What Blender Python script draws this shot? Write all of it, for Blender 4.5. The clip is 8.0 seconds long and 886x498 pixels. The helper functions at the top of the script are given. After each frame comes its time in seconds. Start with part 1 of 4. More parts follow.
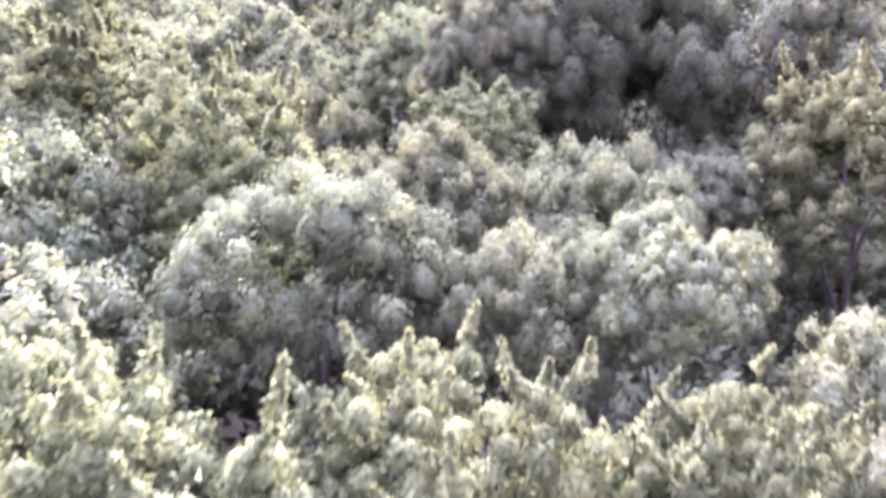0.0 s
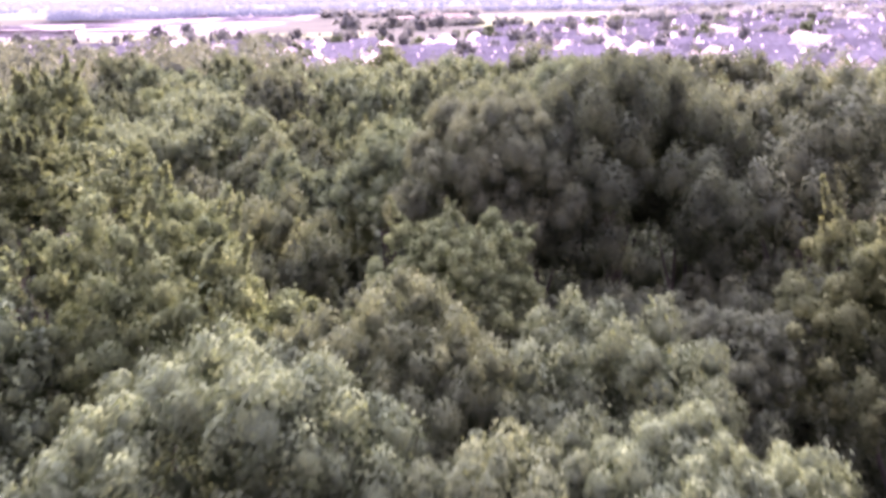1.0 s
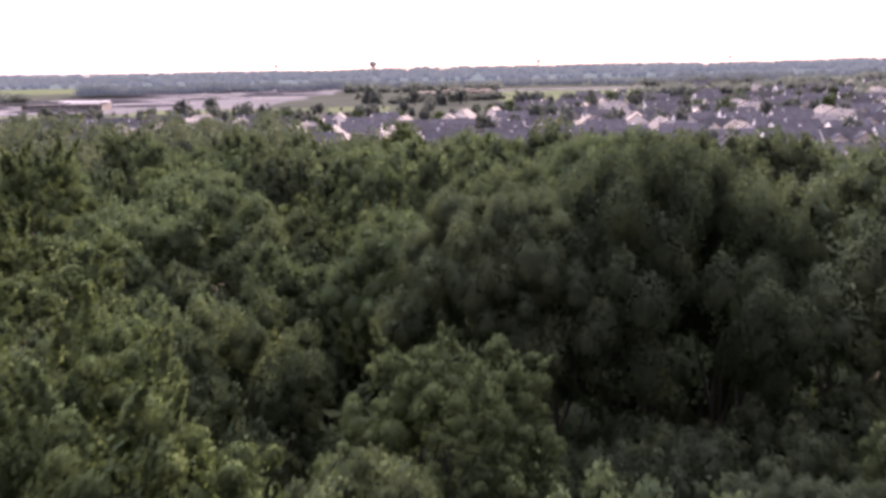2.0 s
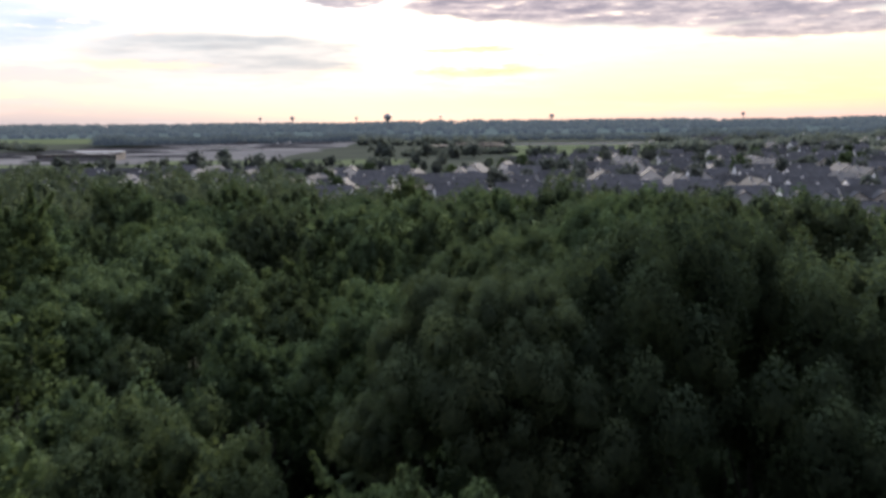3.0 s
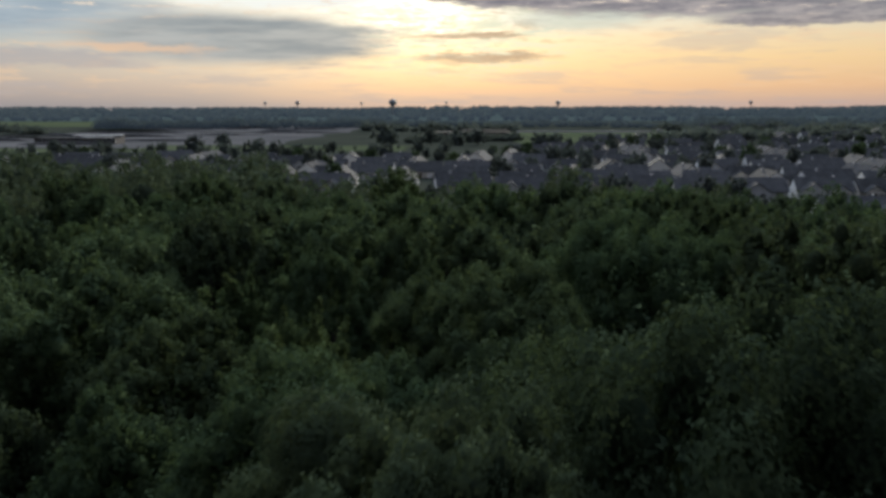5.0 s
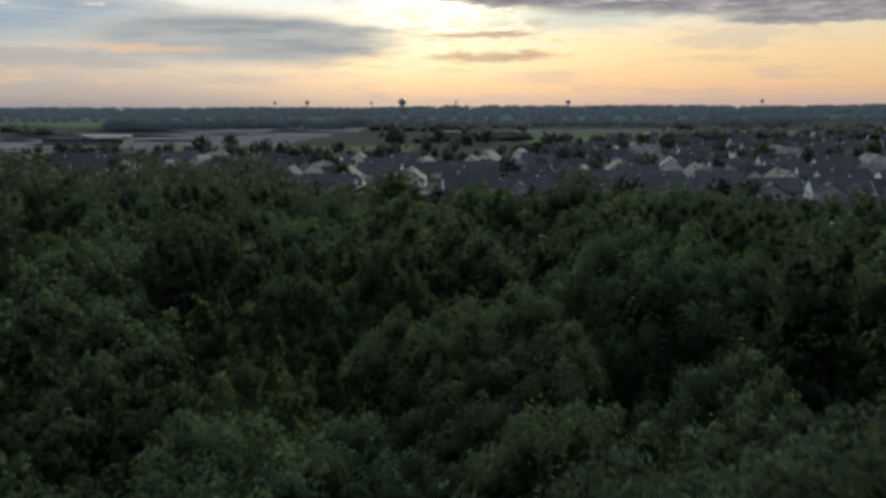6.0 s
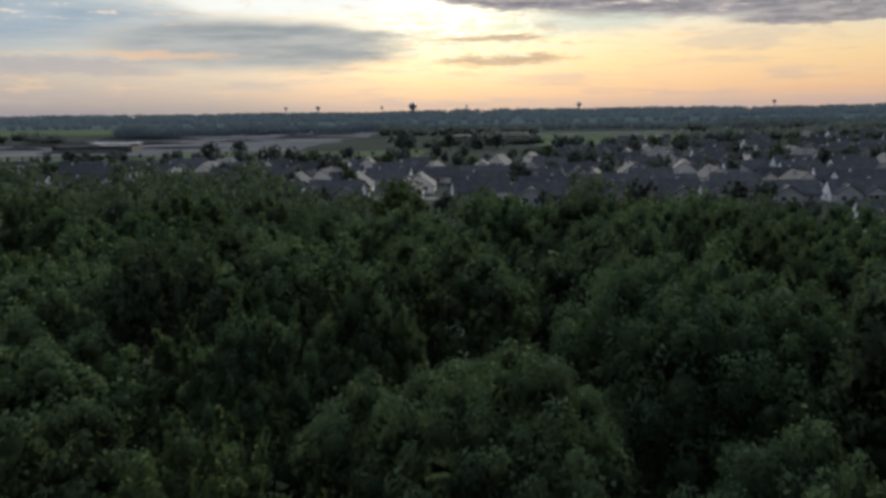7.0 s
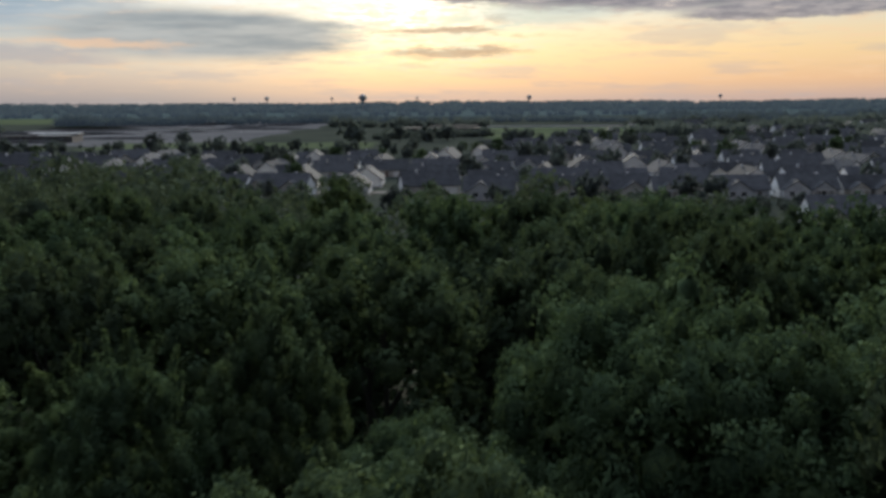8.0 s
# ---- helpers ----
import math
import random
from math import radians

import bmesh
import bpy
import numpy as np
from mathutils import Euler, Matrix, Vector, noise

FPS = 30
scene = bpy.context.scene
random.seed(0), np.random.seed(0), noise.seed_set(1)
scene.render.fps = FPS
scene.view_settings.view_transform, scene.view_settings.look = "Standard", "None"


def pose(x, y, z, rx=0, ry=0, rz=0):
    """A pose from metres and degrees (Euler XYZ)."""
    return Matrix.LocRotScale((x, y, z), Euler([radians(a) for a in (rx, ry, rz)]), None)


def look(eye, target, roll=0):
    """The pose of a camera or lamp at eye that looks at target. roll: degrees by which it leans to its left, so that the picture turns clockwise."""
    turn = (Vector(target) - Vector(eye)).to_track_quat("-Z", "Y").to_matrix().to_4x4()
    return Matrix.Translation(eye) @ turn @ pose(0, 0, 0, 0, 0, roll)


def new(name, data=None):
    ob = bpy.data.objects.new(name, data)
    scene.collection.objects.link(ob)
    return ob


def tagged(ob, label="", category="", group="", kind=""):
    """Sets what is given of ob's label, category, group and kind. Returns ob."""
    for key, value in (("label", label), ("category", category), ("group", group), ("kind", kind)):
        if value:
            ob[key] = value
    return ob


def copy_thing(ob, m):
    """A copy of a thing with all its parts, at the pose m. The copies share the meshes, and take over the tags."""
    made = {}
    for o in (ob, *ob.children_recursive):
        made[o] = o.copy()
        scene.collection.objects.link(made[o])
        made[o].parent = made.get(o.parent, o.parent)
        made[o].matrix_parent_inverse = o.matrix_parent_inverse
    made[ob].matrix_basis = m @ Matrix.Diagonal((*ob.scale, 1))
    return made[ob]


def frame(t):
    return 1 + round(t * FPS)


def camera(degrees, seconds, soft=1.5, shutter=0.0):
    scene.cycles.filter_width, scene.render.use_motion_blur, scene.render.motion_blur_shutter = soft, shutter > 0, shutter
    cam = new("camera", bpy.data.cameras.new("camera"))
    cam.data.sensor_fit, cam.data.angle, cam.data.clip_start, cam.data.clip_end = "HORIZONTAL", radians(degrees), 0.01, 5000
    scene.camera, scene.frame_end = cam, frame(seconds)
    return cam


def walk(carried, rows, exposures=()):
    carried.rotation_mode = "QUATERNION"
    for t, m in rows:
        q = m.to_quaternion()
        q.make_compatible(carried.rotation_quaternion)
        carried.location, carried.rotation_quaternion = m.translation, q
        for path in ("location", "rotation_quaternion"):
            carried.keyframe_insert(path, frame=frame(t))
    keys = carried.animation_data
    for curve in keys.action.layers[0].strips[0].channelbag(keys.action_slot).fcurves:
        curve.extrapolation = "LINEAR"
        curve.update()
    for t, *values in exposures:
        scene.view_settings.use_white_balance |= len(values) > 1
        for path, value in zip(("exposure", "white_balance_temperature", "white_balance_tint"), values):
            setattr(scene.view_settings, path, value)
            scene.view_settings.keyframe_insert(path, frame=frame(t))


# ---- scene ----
cam = camera(51.4, 8.0, soft=3.3, shutter=0.5)
PATH = [
    (0, (0.732, 1.035, 29.643), (0.675, 2.892, 28.903), -2.4),
    (0.5, (0.919, 3.807, 29.6), (0.881, 5.699, 28.953), -1.7),
    (1, (1.121, 6.458, 29.55), (1.083, 8.381, 29.005), -1.1),
    (1.5, (1.374, 9.235, 29.577), (1.316, 11.179, 29.113), -1.1),
    (2, (1.677, 11.944, 29.603), (1.595, 13.903, 29.209), -1.2),
    (3.5, (2.551, 20.417, 29.492), (2.435, 22.397, 29.233), -0.4),
    (4, (2.732, 23.013, 29.506), (2.612, 24.993, 29.249), -0.3),
    (4.5, (2.939, 25.554, 29.558), (2.815, 27.531, 29.283), -0.3),
    (5, (3.14, 28.187, 29.592), (3.022, 30.159, 29.281), -0.1),
    (6.5, (3.712, 35.898, 29.662), (3.556, 37.868, 29.35), -0.6),
    (7, (3.854, 38.602, 29.685), (3.688, 40.572, 29.381), -0.9),
    (7.5, (3.995, 41.284, 29.716), (3.881, 43.256, 29.403), -0.6),
    (8, (4.143, 43.972, 29.742), (4.084, 45.945, 29.42), -0.4),
]
EXPOSURES = [
    (0.0, 5.2, 5900, 86), (0.5, 4.9, 5950, 87), (1.0, 4.0, 6450, 77), (1.5, 3.1, 6800, 62), (2.0, 2.32, 6700, 45),
    (3.5, 0.52, 5900, 10), (4.0, 0.13, 5900, 8), (4.5, 0.0, 5900, 8), (5.0, 0.0, 5850, 9), (6.5, 0.03, 5800, 9), (8.0, 0.08, 5800, 9),
]
walk(cam, [(t, look(eye, target, roll)) for t, eye, target, roll in PATH], EXPOSURES)

# ---- light ----
SUN_TURN = math.radians(-7.0)     # the sun's bearing, to the left of +y
SUN_UP = math.radians(16.0)


def srgb(r, g, b):
    return tuple((c / 255 / 12.92) if c < 10.3 else ((c / 255 + 0.055) / 1.055) ** 2.4 for c in (r, g, b)) + (1.0,)


class Nodes:
    """A small helper that writes node trees as expressions."""

    def __init__(self, tree):
        self.tree = tree

    def node(self, kind, **props):
        n = self.tree.nodes.new(kind)
        for key, value in props.items():
            setattr(n, key, value)
        return n

    def put(self, socket, value):
        if isinstance(value, bpy.types.NodeSocket):
            self.tree.links.new(value, socket)
        else:
            socket.default_value = value

    def math(self, op, a, b=0.0, c=0.0, clamp=False):
        n = self.node("ShaderNodeMath", operation=op, use_clamp=clamp)
        for s, v in zip(n.inputs, (a, b, c)):
            self.put(s, v)
        return n.outputs[0]

    def step(self, x, a, b, lo=0.0, hi=1.0):
        n = self.node("ShaderNodeMapRange", interpolation_type="SMOOTHSTEP")
        for s, v in zip(n.inputs, (x, a, b, lo, hi)):
            self.put(s, v)
        return n.outputs[0]

    def mix(self, f, a, b, blend="MIX"):
        n = self.node("ShaderNodeMix", data_type="RGBA", blend_type=blend)
        self.put(n.inputs[0], f), self.put(n.inputs[6], a), self.put(n.inputs[7], b)
        return n.outputs[2]

    def ramp(self, f, stops, mode="LINEAR"):
        n = self.node("ShaderNodeValToRGB")
        n.color_ramp.interpolation = mode
        while len(n.color_ramp.elements) < len(stops):
            n.color_ramp.elements.new(0.5)
        for e, (at, colour) in zip(n.color_ramp.elements, stops):
            e.position, e.color = at, colour
        self.put(n.inputs[0], f)
        return n.outputs[0]

    def noise(self, vector, scale, detail=4.0, rough=0.55, lac=2.0):
        n = self.node("ShaderNodeTexNoise")
        self.put(n.inputs["Vector"], vector)
        n.inputs["Scale"].default_value, n.inputs["Detail"].default_value = scale, detail
        n.inputs["Roughness"].default_value, n.inputs["Lacunarity"].default_value = rough, lac
        return n.outputs[0]

    def xyz(self, x, y, z):
        n = self.node("ShaderNodeCombineXYZ")
        for s, v in zip(n.inputs, (x, y, z)):
            self.put(s, v)
        return n.outputs[0]


def build_world():
    world = bpy.data.worlds.new("evening_sky")
    scene.world = world
    world.use_nodes = True
    world.node_tree.nodes.clear()
    k = Nodes(world.node_tree)
    coord = k.node("ShaderNodeTexCoord").outputs["Generated"]
    turn = k.node("ShaderNodeVectorRotate", rotation_type="Z_AXIS")
    k.put(turn.inputs["Vector"], coord)
    turn.inputs["Angle"].default_value = SUN_TURN
    sep = k.node("ShaderNodeSeparateXYZ")
    k.put(sep.inputs[0], turn.outputs[0])
    u = k.math("ARCTAN2", sep.outputs[0], sep.outputs[1])
    v = k.math("ARCSINE", sep.outputs[2])
    # cloud-plane coordinates, flattened towards the horizon
    streak = k.xyz(k.math("MULTIPLY", u, 7.0), k.math("MULTIPLY", v, 55.0), 0.0)
    soft = k.noise(streak, 1.0, 6, 0.6)
    fine = k.noise(streak, 3.2, 6, 0.65)
    ragged = k.noise(k.xyz(k.math("MULTIPLY", u, 26.0), k.math("MULTIPLY", v, 110.0), 1.3), 1.0, 7, 0.68)
    broad = k.noise(k.xyz(k.math("MULTIPLY", u, 2.2), k.math("MULTIPLY", v, 9.0), 3.7), 1.0, 5, 0.55)
    wob, wob2, wob3 = (k.math("SUBTRACT", n, 0.5) for n in (soft, fine, ragged))
    uw = k.math("ADD", u, k.math("ADD", k.math("MULTIPLY", wob, 0.10), k.math("MULTIPLY", wob3, 0.06)))
    vw = k.math("ADD", v, k.math("ADD", k.math("MULTIPLY", k.math("SUBTRACT", broad, 0.5), 0.03),
                                 k.math("ADD", k.math("MULTIPLY", wob2, 0.014), k.math("MULTIPLY", wob3, 0.015))))

    def spread(u0, v0, a, b):
        x = k.math("DIVIDE", k.math("SUBTRACT", uw, u0), a)
        y = k.math("DIVIDE", k.math("SUBTRACT", vw, v0), b)
        return k.math("ADD", k.math("MULTIPLY", x, x), k.math("MULTIPLY", y, y))

    def bank(u0, v0, a, b, lo=0.7, hi=1.1):
        return k.step(k.math("SQRT", spread(u0, v0, a, b)), lo, hi, 1.0, 0.0)

    def calm_bank(u0, v0, a, b, lo, hi):
        x = k.math("DIVIDE", k.math("SUBTRACT", k.math("ADD", u, k.math("MULTIPLY", wob, 0.12)), u0), a)
        y = k.math("DIVIDE", k.math("SUBTRACT", k.math("ADD", v, k.math("MULTIPLY", k.math("SUBTRACT", broad, 0.5), 0.035)), v0), b)
        return k.step(k.math("SQRT", k.math("ADD", k.math("MULTIPLY", x, x), k.math("MULTIPLY", y, y))), lo, hi, 1.0, 0.0)

    def glow(u0, v0, a, b):
        return k.math("EXPONENT", k.math("MULTIPLY", spread(u0, v0, a, b), -1.0))

    height = k.math("MULTIPLY", v, 1 / 0.6, clamp=True)
    warm = k.ramp(height, [(0.0, srgb(200, 168, 152)), (0.03, srgb(234, 184, 138)), (0.08, srgb(242, 202, 144)), (0.115, srgb(234, 206, 162)),
                           (0.15, srgb(212, 208, 188)), (0.26, srgb(206, 208, 206)), (1.0, srgb(196, 204, 216))])
    cool = k.ramp(height, [(0.0, srgb(150, 144, 146)), (0.03, srgb(174, 160, 152)), (0.07, srgb(182, 174, 162)), (0.11, srgb(164, 172, 172)),
                           (0.24, srgb(164, 178, 184)), (1.0, srgb(196, 204, 216))])
    base = k.mix(k.step(uw, -0.22, 0.08), cool, warm)
    # back of the sky, unseen: dim grey-blue, so camera-facing sides stay dark
    base = k.mix(k.step(k.math("ABSOLUTE", u), 0.6, 1.5), base, k.ramp(height, [(0.0, srgb(34, 38, 48)), (0.5, srgb(48, 54, 67)), (1.0, srgb(94, 104, 124))]))
    # clear air between the clouds
    sky = k.node("ShaderNodeTexSky", sky_type="NISHITA", sun_disc=False, sun_elevation=SUN_UP, sun_rotation=SUN_TURN, dust_density=3.0)
    clear = k.mix(1.0, sky.outputs[0], (0.1, 0.1, 0.1, 1), "MULTIPLY")
    base = k.mix(0.10, base, clear)
    # thin streaks of lit and of shaded cloud
    low = k.step(v, 0.0, 0.03)
    base = k.mix(k.math("MULTIPLY", k.math("MULTIPLY", k.step(fine, 0.50, 0.62), low), 0.38), base, srgb(250, 206, 158))
    base = k.mix(k.math("MULTIPLY", k.step(soft, 0.5, 0.36), 0.35), base, srgb(186, 174, 166))
    # the light of the hidden sun
    lit = k.math("ADD", k.math("MULTIPLY", glow(0.055, 0.082, 0.085, 0.032), 0.32), k.math("MULTIPLY", glow(0.02, 0.135, 0.075, 0.038), 1.2))
    lit = k.math("MULTIPLY", lit, k.step(ragged, 0.40, 0.56, 0.35, 1.2))
    # a bright patch overhead, out of view, added to light the treetops
    above = k.math("MULTIPLY", k.math("MULTIPLY", glow(0.0, 1.0, 1.3, 0.5), 2.3), k.step(v, 0.135, 0.26))
    above = k.math("MULTIPLY", above, k.step(broad, 0.3, 0.7, 0.6, 1.2))
    shine = k.mix(1.0, (1.0, 0.89, 0.66, 1), k.xyz(lit, lit, lit), "MULTIPLY")
    base = k.mix(1.0, base, shine, "ADD")
    # the overhead patch goes in as a cool fill for the crowns
    base = k.mix(1.0, base, k.mix(1.0, (0.84, 0.92, 1.0, 1), k.xyz(above, above, above), "MULTIPLY"), "ADD")
    # cream streaks near the sun
    near_sun = bank(0.09, 0.075, 0.15, 0.045, 0.4, 1.2)
    base = k.mix(k.math("MULTIPLY", k.math("MULTIPLY", near_sun, k.step(fine, 0.49, 0.55)), 0.9), base, srgb(255, 244, 200))
    base = k.mix(k.math("MULTIPLY", k.math("MULTIPLY", near_sun, k.step(fine, 0.46, 0.38)), 0.65), base, srgb(222, 186, 138))
    # cloud banks
    inner = k.math("ADD", k.math("MULTIPLY", fine, 0.5), k.math("MULTIPLY", ragged, 0.5))
    cloud_grey = k.mix(k.step(soft, 0.34, 0.66), srgb(146, 150, 148), srgb(184, 181, 172))
    cloud_blue = k.mix(k.step(soft, 0.34, 0.66), srgb(156, 168, 174), srgb(182, 188, 188))
    cloud_dark = k.mix(k.step(inner, 0.40, 0.62), srgb(122, 116, 121), srgb(178, 165, 158))
    cloud_tan = k.mix(k.step(inner, 0.40, 0.62), srgb(196, 164, 130), srgb(222, 188, 146))
    banks = [(bank(-0.15, 0.116, 0.16, 0.016, 0.5, 1.1), srgb(254, 245, 222), 0.85), (bank(0.20, 0.088, 0.10, 0.014, 0.3, 1.2), srgb(204, 208, 190), 0.6),
             (calm_bank(-0.46, 0.098, 0.23, 0.040, 0.5, 1.2), cloud_blue, 0.9), (calm_bank(-0.15, 0.068, 0.18, 0.031, 0.6, 1.12), cloud_grey, 0.9), (bank(-0.10, 0.121, 0.15, 0.022, 0.6, 1.1), srgb(255, 249, 232), 0.92),
             (bank(-0.36, 0.043, 0.14, 0.010, 0.4, 1.15), srgb(180, 170, 164), 0.65), (bank(-0.25, 0.055, 0.10, 0.006, 0.3, 1.15), srgb(240, 196, 154), 0.7),
             (bank(0.11, 0.049, 0.085, 0.006, 0.5, 1.15), cloud_tan, 0.85), (bank(0.09, 0.073, 0.07, 0.0045, 0.5, 1.15), cloud_tan, 0.85),
             (bank(0.34, 0.128, 0.34, 0.040, 0.8, 1.06), cloud_dark, 0.95), (bank(0.13, 0.115, 0.11, 0.015, 0.75, 1.08), cloud_dark, 0.95),
             (bank(0.46, 0.085, 0.13, 0.011, 0.7, 1.08), cloud_dark, 0.9), (bank(-0.025, 0.124, 0.045, 0.010, 0.7, 1.1), cloud_dark, 0.9)]
    for mask, colour, weight in banks:
        base = k.mix(k.math("MULTIPLY", mask, weight), base, colour)
    # breaks in the upper banks
    base = k.mix(k.math("MULTIPLY", k.math("MULTIPLY", k.step(fine, 0.585, 0.66), k.step(v, 0.08, 0.1)), 0.75), base, srgb(250, 226, 196))
    back = k.node("ShaderNodeBackground")
    k.put(back.inputs["Color"], base)
    back.inputs["Strength"].default_value = 1.0
    out = k.node("ShaderNodeOutputWorld")
    k.put(out.inputs["Surface"], back.outputs[0])


build_world()
sun = new("sun", bpy.data.lights.new("sun", "SUN"))
sun.data.energy, sun.data.angle, sun.data.color = 4.2, radians(9), (1.0, 0.88, 0.68)
sun.matrix_world = look((0, 0, 0), (-math.sin(SUN_TURN) * -math.cos(SUN_UP), -math.cos(SUN_TURN) * math.cos(SUN_UP), -math.sin(SUN_UP)))


# ---- materials ----
def material(name, rough=0.8, spec=0.3):
    m = bpy.data.materials.new(name)
    m.use_nodes = True
    k = Nodes(m.node_tree)
    shader = m.node_tree.nodes["Principled BSDF"]
    shader.inputs["Roughness"].default_value, shader.inputs["Specular IOR Level"].default_value = rough, spec
    return m, k, shader


def mottled(name, dark, light, scale, rough=0.8, bump=0.2, fine=8.0, spec=0.3, per_object=0.0, where="Object"):
    """A surface that varies at two scales, with a fine relief."""
    m, k, shader = material(name, rough, spec)
    at = k.node("ShaderNodeTexCoord").outputs[where]
    broad, grain = k.noise(at, scale, 4), k.noise(at, scale * fine, 6, 0.65)
    f = k.math("ADD", k.math("MULTIPLY", broad, 0.6), k.math("MULTIPLY", grain, 0.4))
    colour = k.mix(k.step(f, 0.35, 0.65), (*dark, 1), (*light, 1))
    if per_object:
        r = k.node("ShaderNodeObjectInfo").outputs["Random"]
        hsv = k.node("ShaderNodeHueSaturation")
        k.put(hsv.inputs["Color"], colour)
        k.put(hsv.inputs["Value"], k.math("ADD", k.math("MULTIPLY", r, per_object), 1 - per_object / 2))
        colour = hsv.outputs[0]
    k.put(shader.inputs["Base Color"], colour)
    if bump:
        b = k.node("ShaderNodeBump")
        b.inputs["Strength"].default_value = bump
        b.inputs["Distance"].default_value = 0.02
        k.put(b.inputs["Height"], grain)
        k.put(shader.inputs["Normal"], b.outputs[0])
    return m


def leaf_material(name, dark, light, tips, through_light=0.27, haze=None):
    """Leaves: each its own shade, each tree its own tint, with light coming through the blade; haze is an even glow
    added to them.
    """
    m, k, shader = material(name, 0.75, 0.0)
    info, geo = k.node("ShaderNodeObjectInfo"), k.node("ShaderNodeNewGeometry")
    at = k.node("ShaderNodeTexCoord").outputs["Object"]
    patch, grain = k.noise(at, 3.5, 3), k.noise(at, 42.0, 3, 0.7)
    f = k.math("ADD", k.math("MULTIPLY", geo.outputs["Random Per Island"], 0.16),
               k.math("ADD", k.math("MULTIPLY", k.step(patch, 0.35, 0.65), 0.35), k.math("MULTIPLY", k.step(grain, 0.3, 0.7), 0.40)))
    colour = k.ramp(f, [(0.0, (*dark, 1)), (0.6, (*light, 1)), (1.0, (*tips, 1))])
    bump = k.node("ShaderNodeBump")
    bump.inputs["Strength"].default_value, bump.inputs["Distance"].default_value = 0.5, 0.15
    k.put(bump.inputs["Height"], grain)
    k.put(shader.inputs["Normal"], bump.outputs[0])
    hsv = k.node("ShaderNodeHueSaturation")
    r = info.outputs["Random"]
    k.put(hsv.inputs["Hue"], k.math("ADD", 0.491, k.math("MULTIPLY", r, 0.020)))
    k.put(hsv.inputs["Value"], k.math("ADD", 0.78, k.math("MULTIPLY", k.math("FRACT", k.math("MULTIPLY", r, 7.31)), 0.44)))
    k.put(hsv.inputs["Color"], colour)
    k.put(shader.inputs["Base Color"], hsv.outputs[0])
    trans = k.node("ShaderNodeBsdfTranslucent")
    k.put(trans.inputs["Color"], k.mix(1.0, hsv.outputs[0], (1.0, 1.03, 0.80, 1), "MULTIPLY"))
    mixer = k.node("ShaderNodeMixShader")
    mixer.inputs[0].default_value = through_light
    k.put(mixer.inputs[1], shader.outputs[0]), k.put(mixer.inputs[2], trans.outputs[0])
    # distance haze is imitated by a faint bluish emission
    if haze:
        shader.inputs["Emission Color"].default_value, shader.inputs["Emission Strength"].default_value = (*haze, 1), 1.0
    k.put(m.node_tree.nodes["Material Output"].inputs["Surface"], mixer.outputs[0])
    return m


LEAF_OAK = leaf_material("leaf_oak", (0.031, 0.049, 0.033), (0.074, 0.105, 0.054), (0.148, 0.186, 0.076))
LEAF_LIGHT = leaf_material("leaf_light", (0.032, 0.050, 0.028), (0.076, 0.104, 0.046), (0.142, 0.172, 0.066), 0.27)
LEAF_EDGE = leaf_material("leaf_edge", (0.030, 0.042, 0.033), (0.066, 0.085, 0.055), (0.112, 0.131, 0.072))
LEAF_DARK = leaf_material("leaf_dark", (0.029, 0.043, 0.031), (0.062, 0.085, 0.048), (0.116, 0.144, 0.068), 0.28)
# haze put into the base colour: paler and bluer than the near leaves
LEAF_HAZED = leaf_material("leaf_hazed", (0.076, 0.092, 0.094), (0.104, 0.122, 0.124), (0.128, 0.146, 0.144), 0.5)
# these two glow faintly in place of haze, the farther one more
LEAF_BELT_HAZE = leaf_material("leaf_belt_haze", (0.060, 0.076, 0.070), (0.085, 0.100, 0.092), (0.105, 0.122, 0.110), 0.25, (0.022, 0.029, 0.038))
LEAF_BACKDROP_HAZE = leaf_material("leaf_backdrop_haze", (0.060, 0.076, 0.070), (0.085, 0.100, 0.092), (0.105, 0.122, 0.110), 0.25, (0.036, 0.047, 0.062))
BARK = mottled("bark", (0.018, 0.019, 0.015), (0.046, 0.046, 0.036), 3.0, 0.9, 0.8)


# ---- meshes ----
def mesh_from(name, verts, faces, materials, index=None, smooth=False):
    me = bpy.data.meshes.new(name)
    me.from_pydata(verts, [], faces)
    for m in materials:
        me.materials.append(m)
    if index is not None:
        me.polygons.foreach_set("material_index", index)
    if smooth:
        me.polygons.foreach_set("use_smooth", [True] * len(me.polygons))
    me.update()
    return me


def part(name, bm, mat, parent, label=""):
    me = bpy.data.meshes.new(name)
    bm.to_mesh(me)
    bm.free()
    me.materials.append(mat)
    ob = new(name, me)
    ob.parent = parent
    if label:
        tagged(ob, label)
    return ob


def box(bm, x0, x1, y0, y1, z0, z1, bevel=0.0):
    made = bmesh.ops.create_cube(bm, size=1.0, matrix=Matrix.LocRotScale(((x0 + x1) / 2, (y0 + y1) / 2, (z0 + z1) / 2), None, (x1 - x0, y1 - y0, z1 - z0)))
    if bevel:
        edges = {e for v in made["verts"] for e in v.link_edges}
        bmesh.ops.bevel(bm, geom=list(edges), offset=bevel, segments=1, affect="EDGES")
    return bm


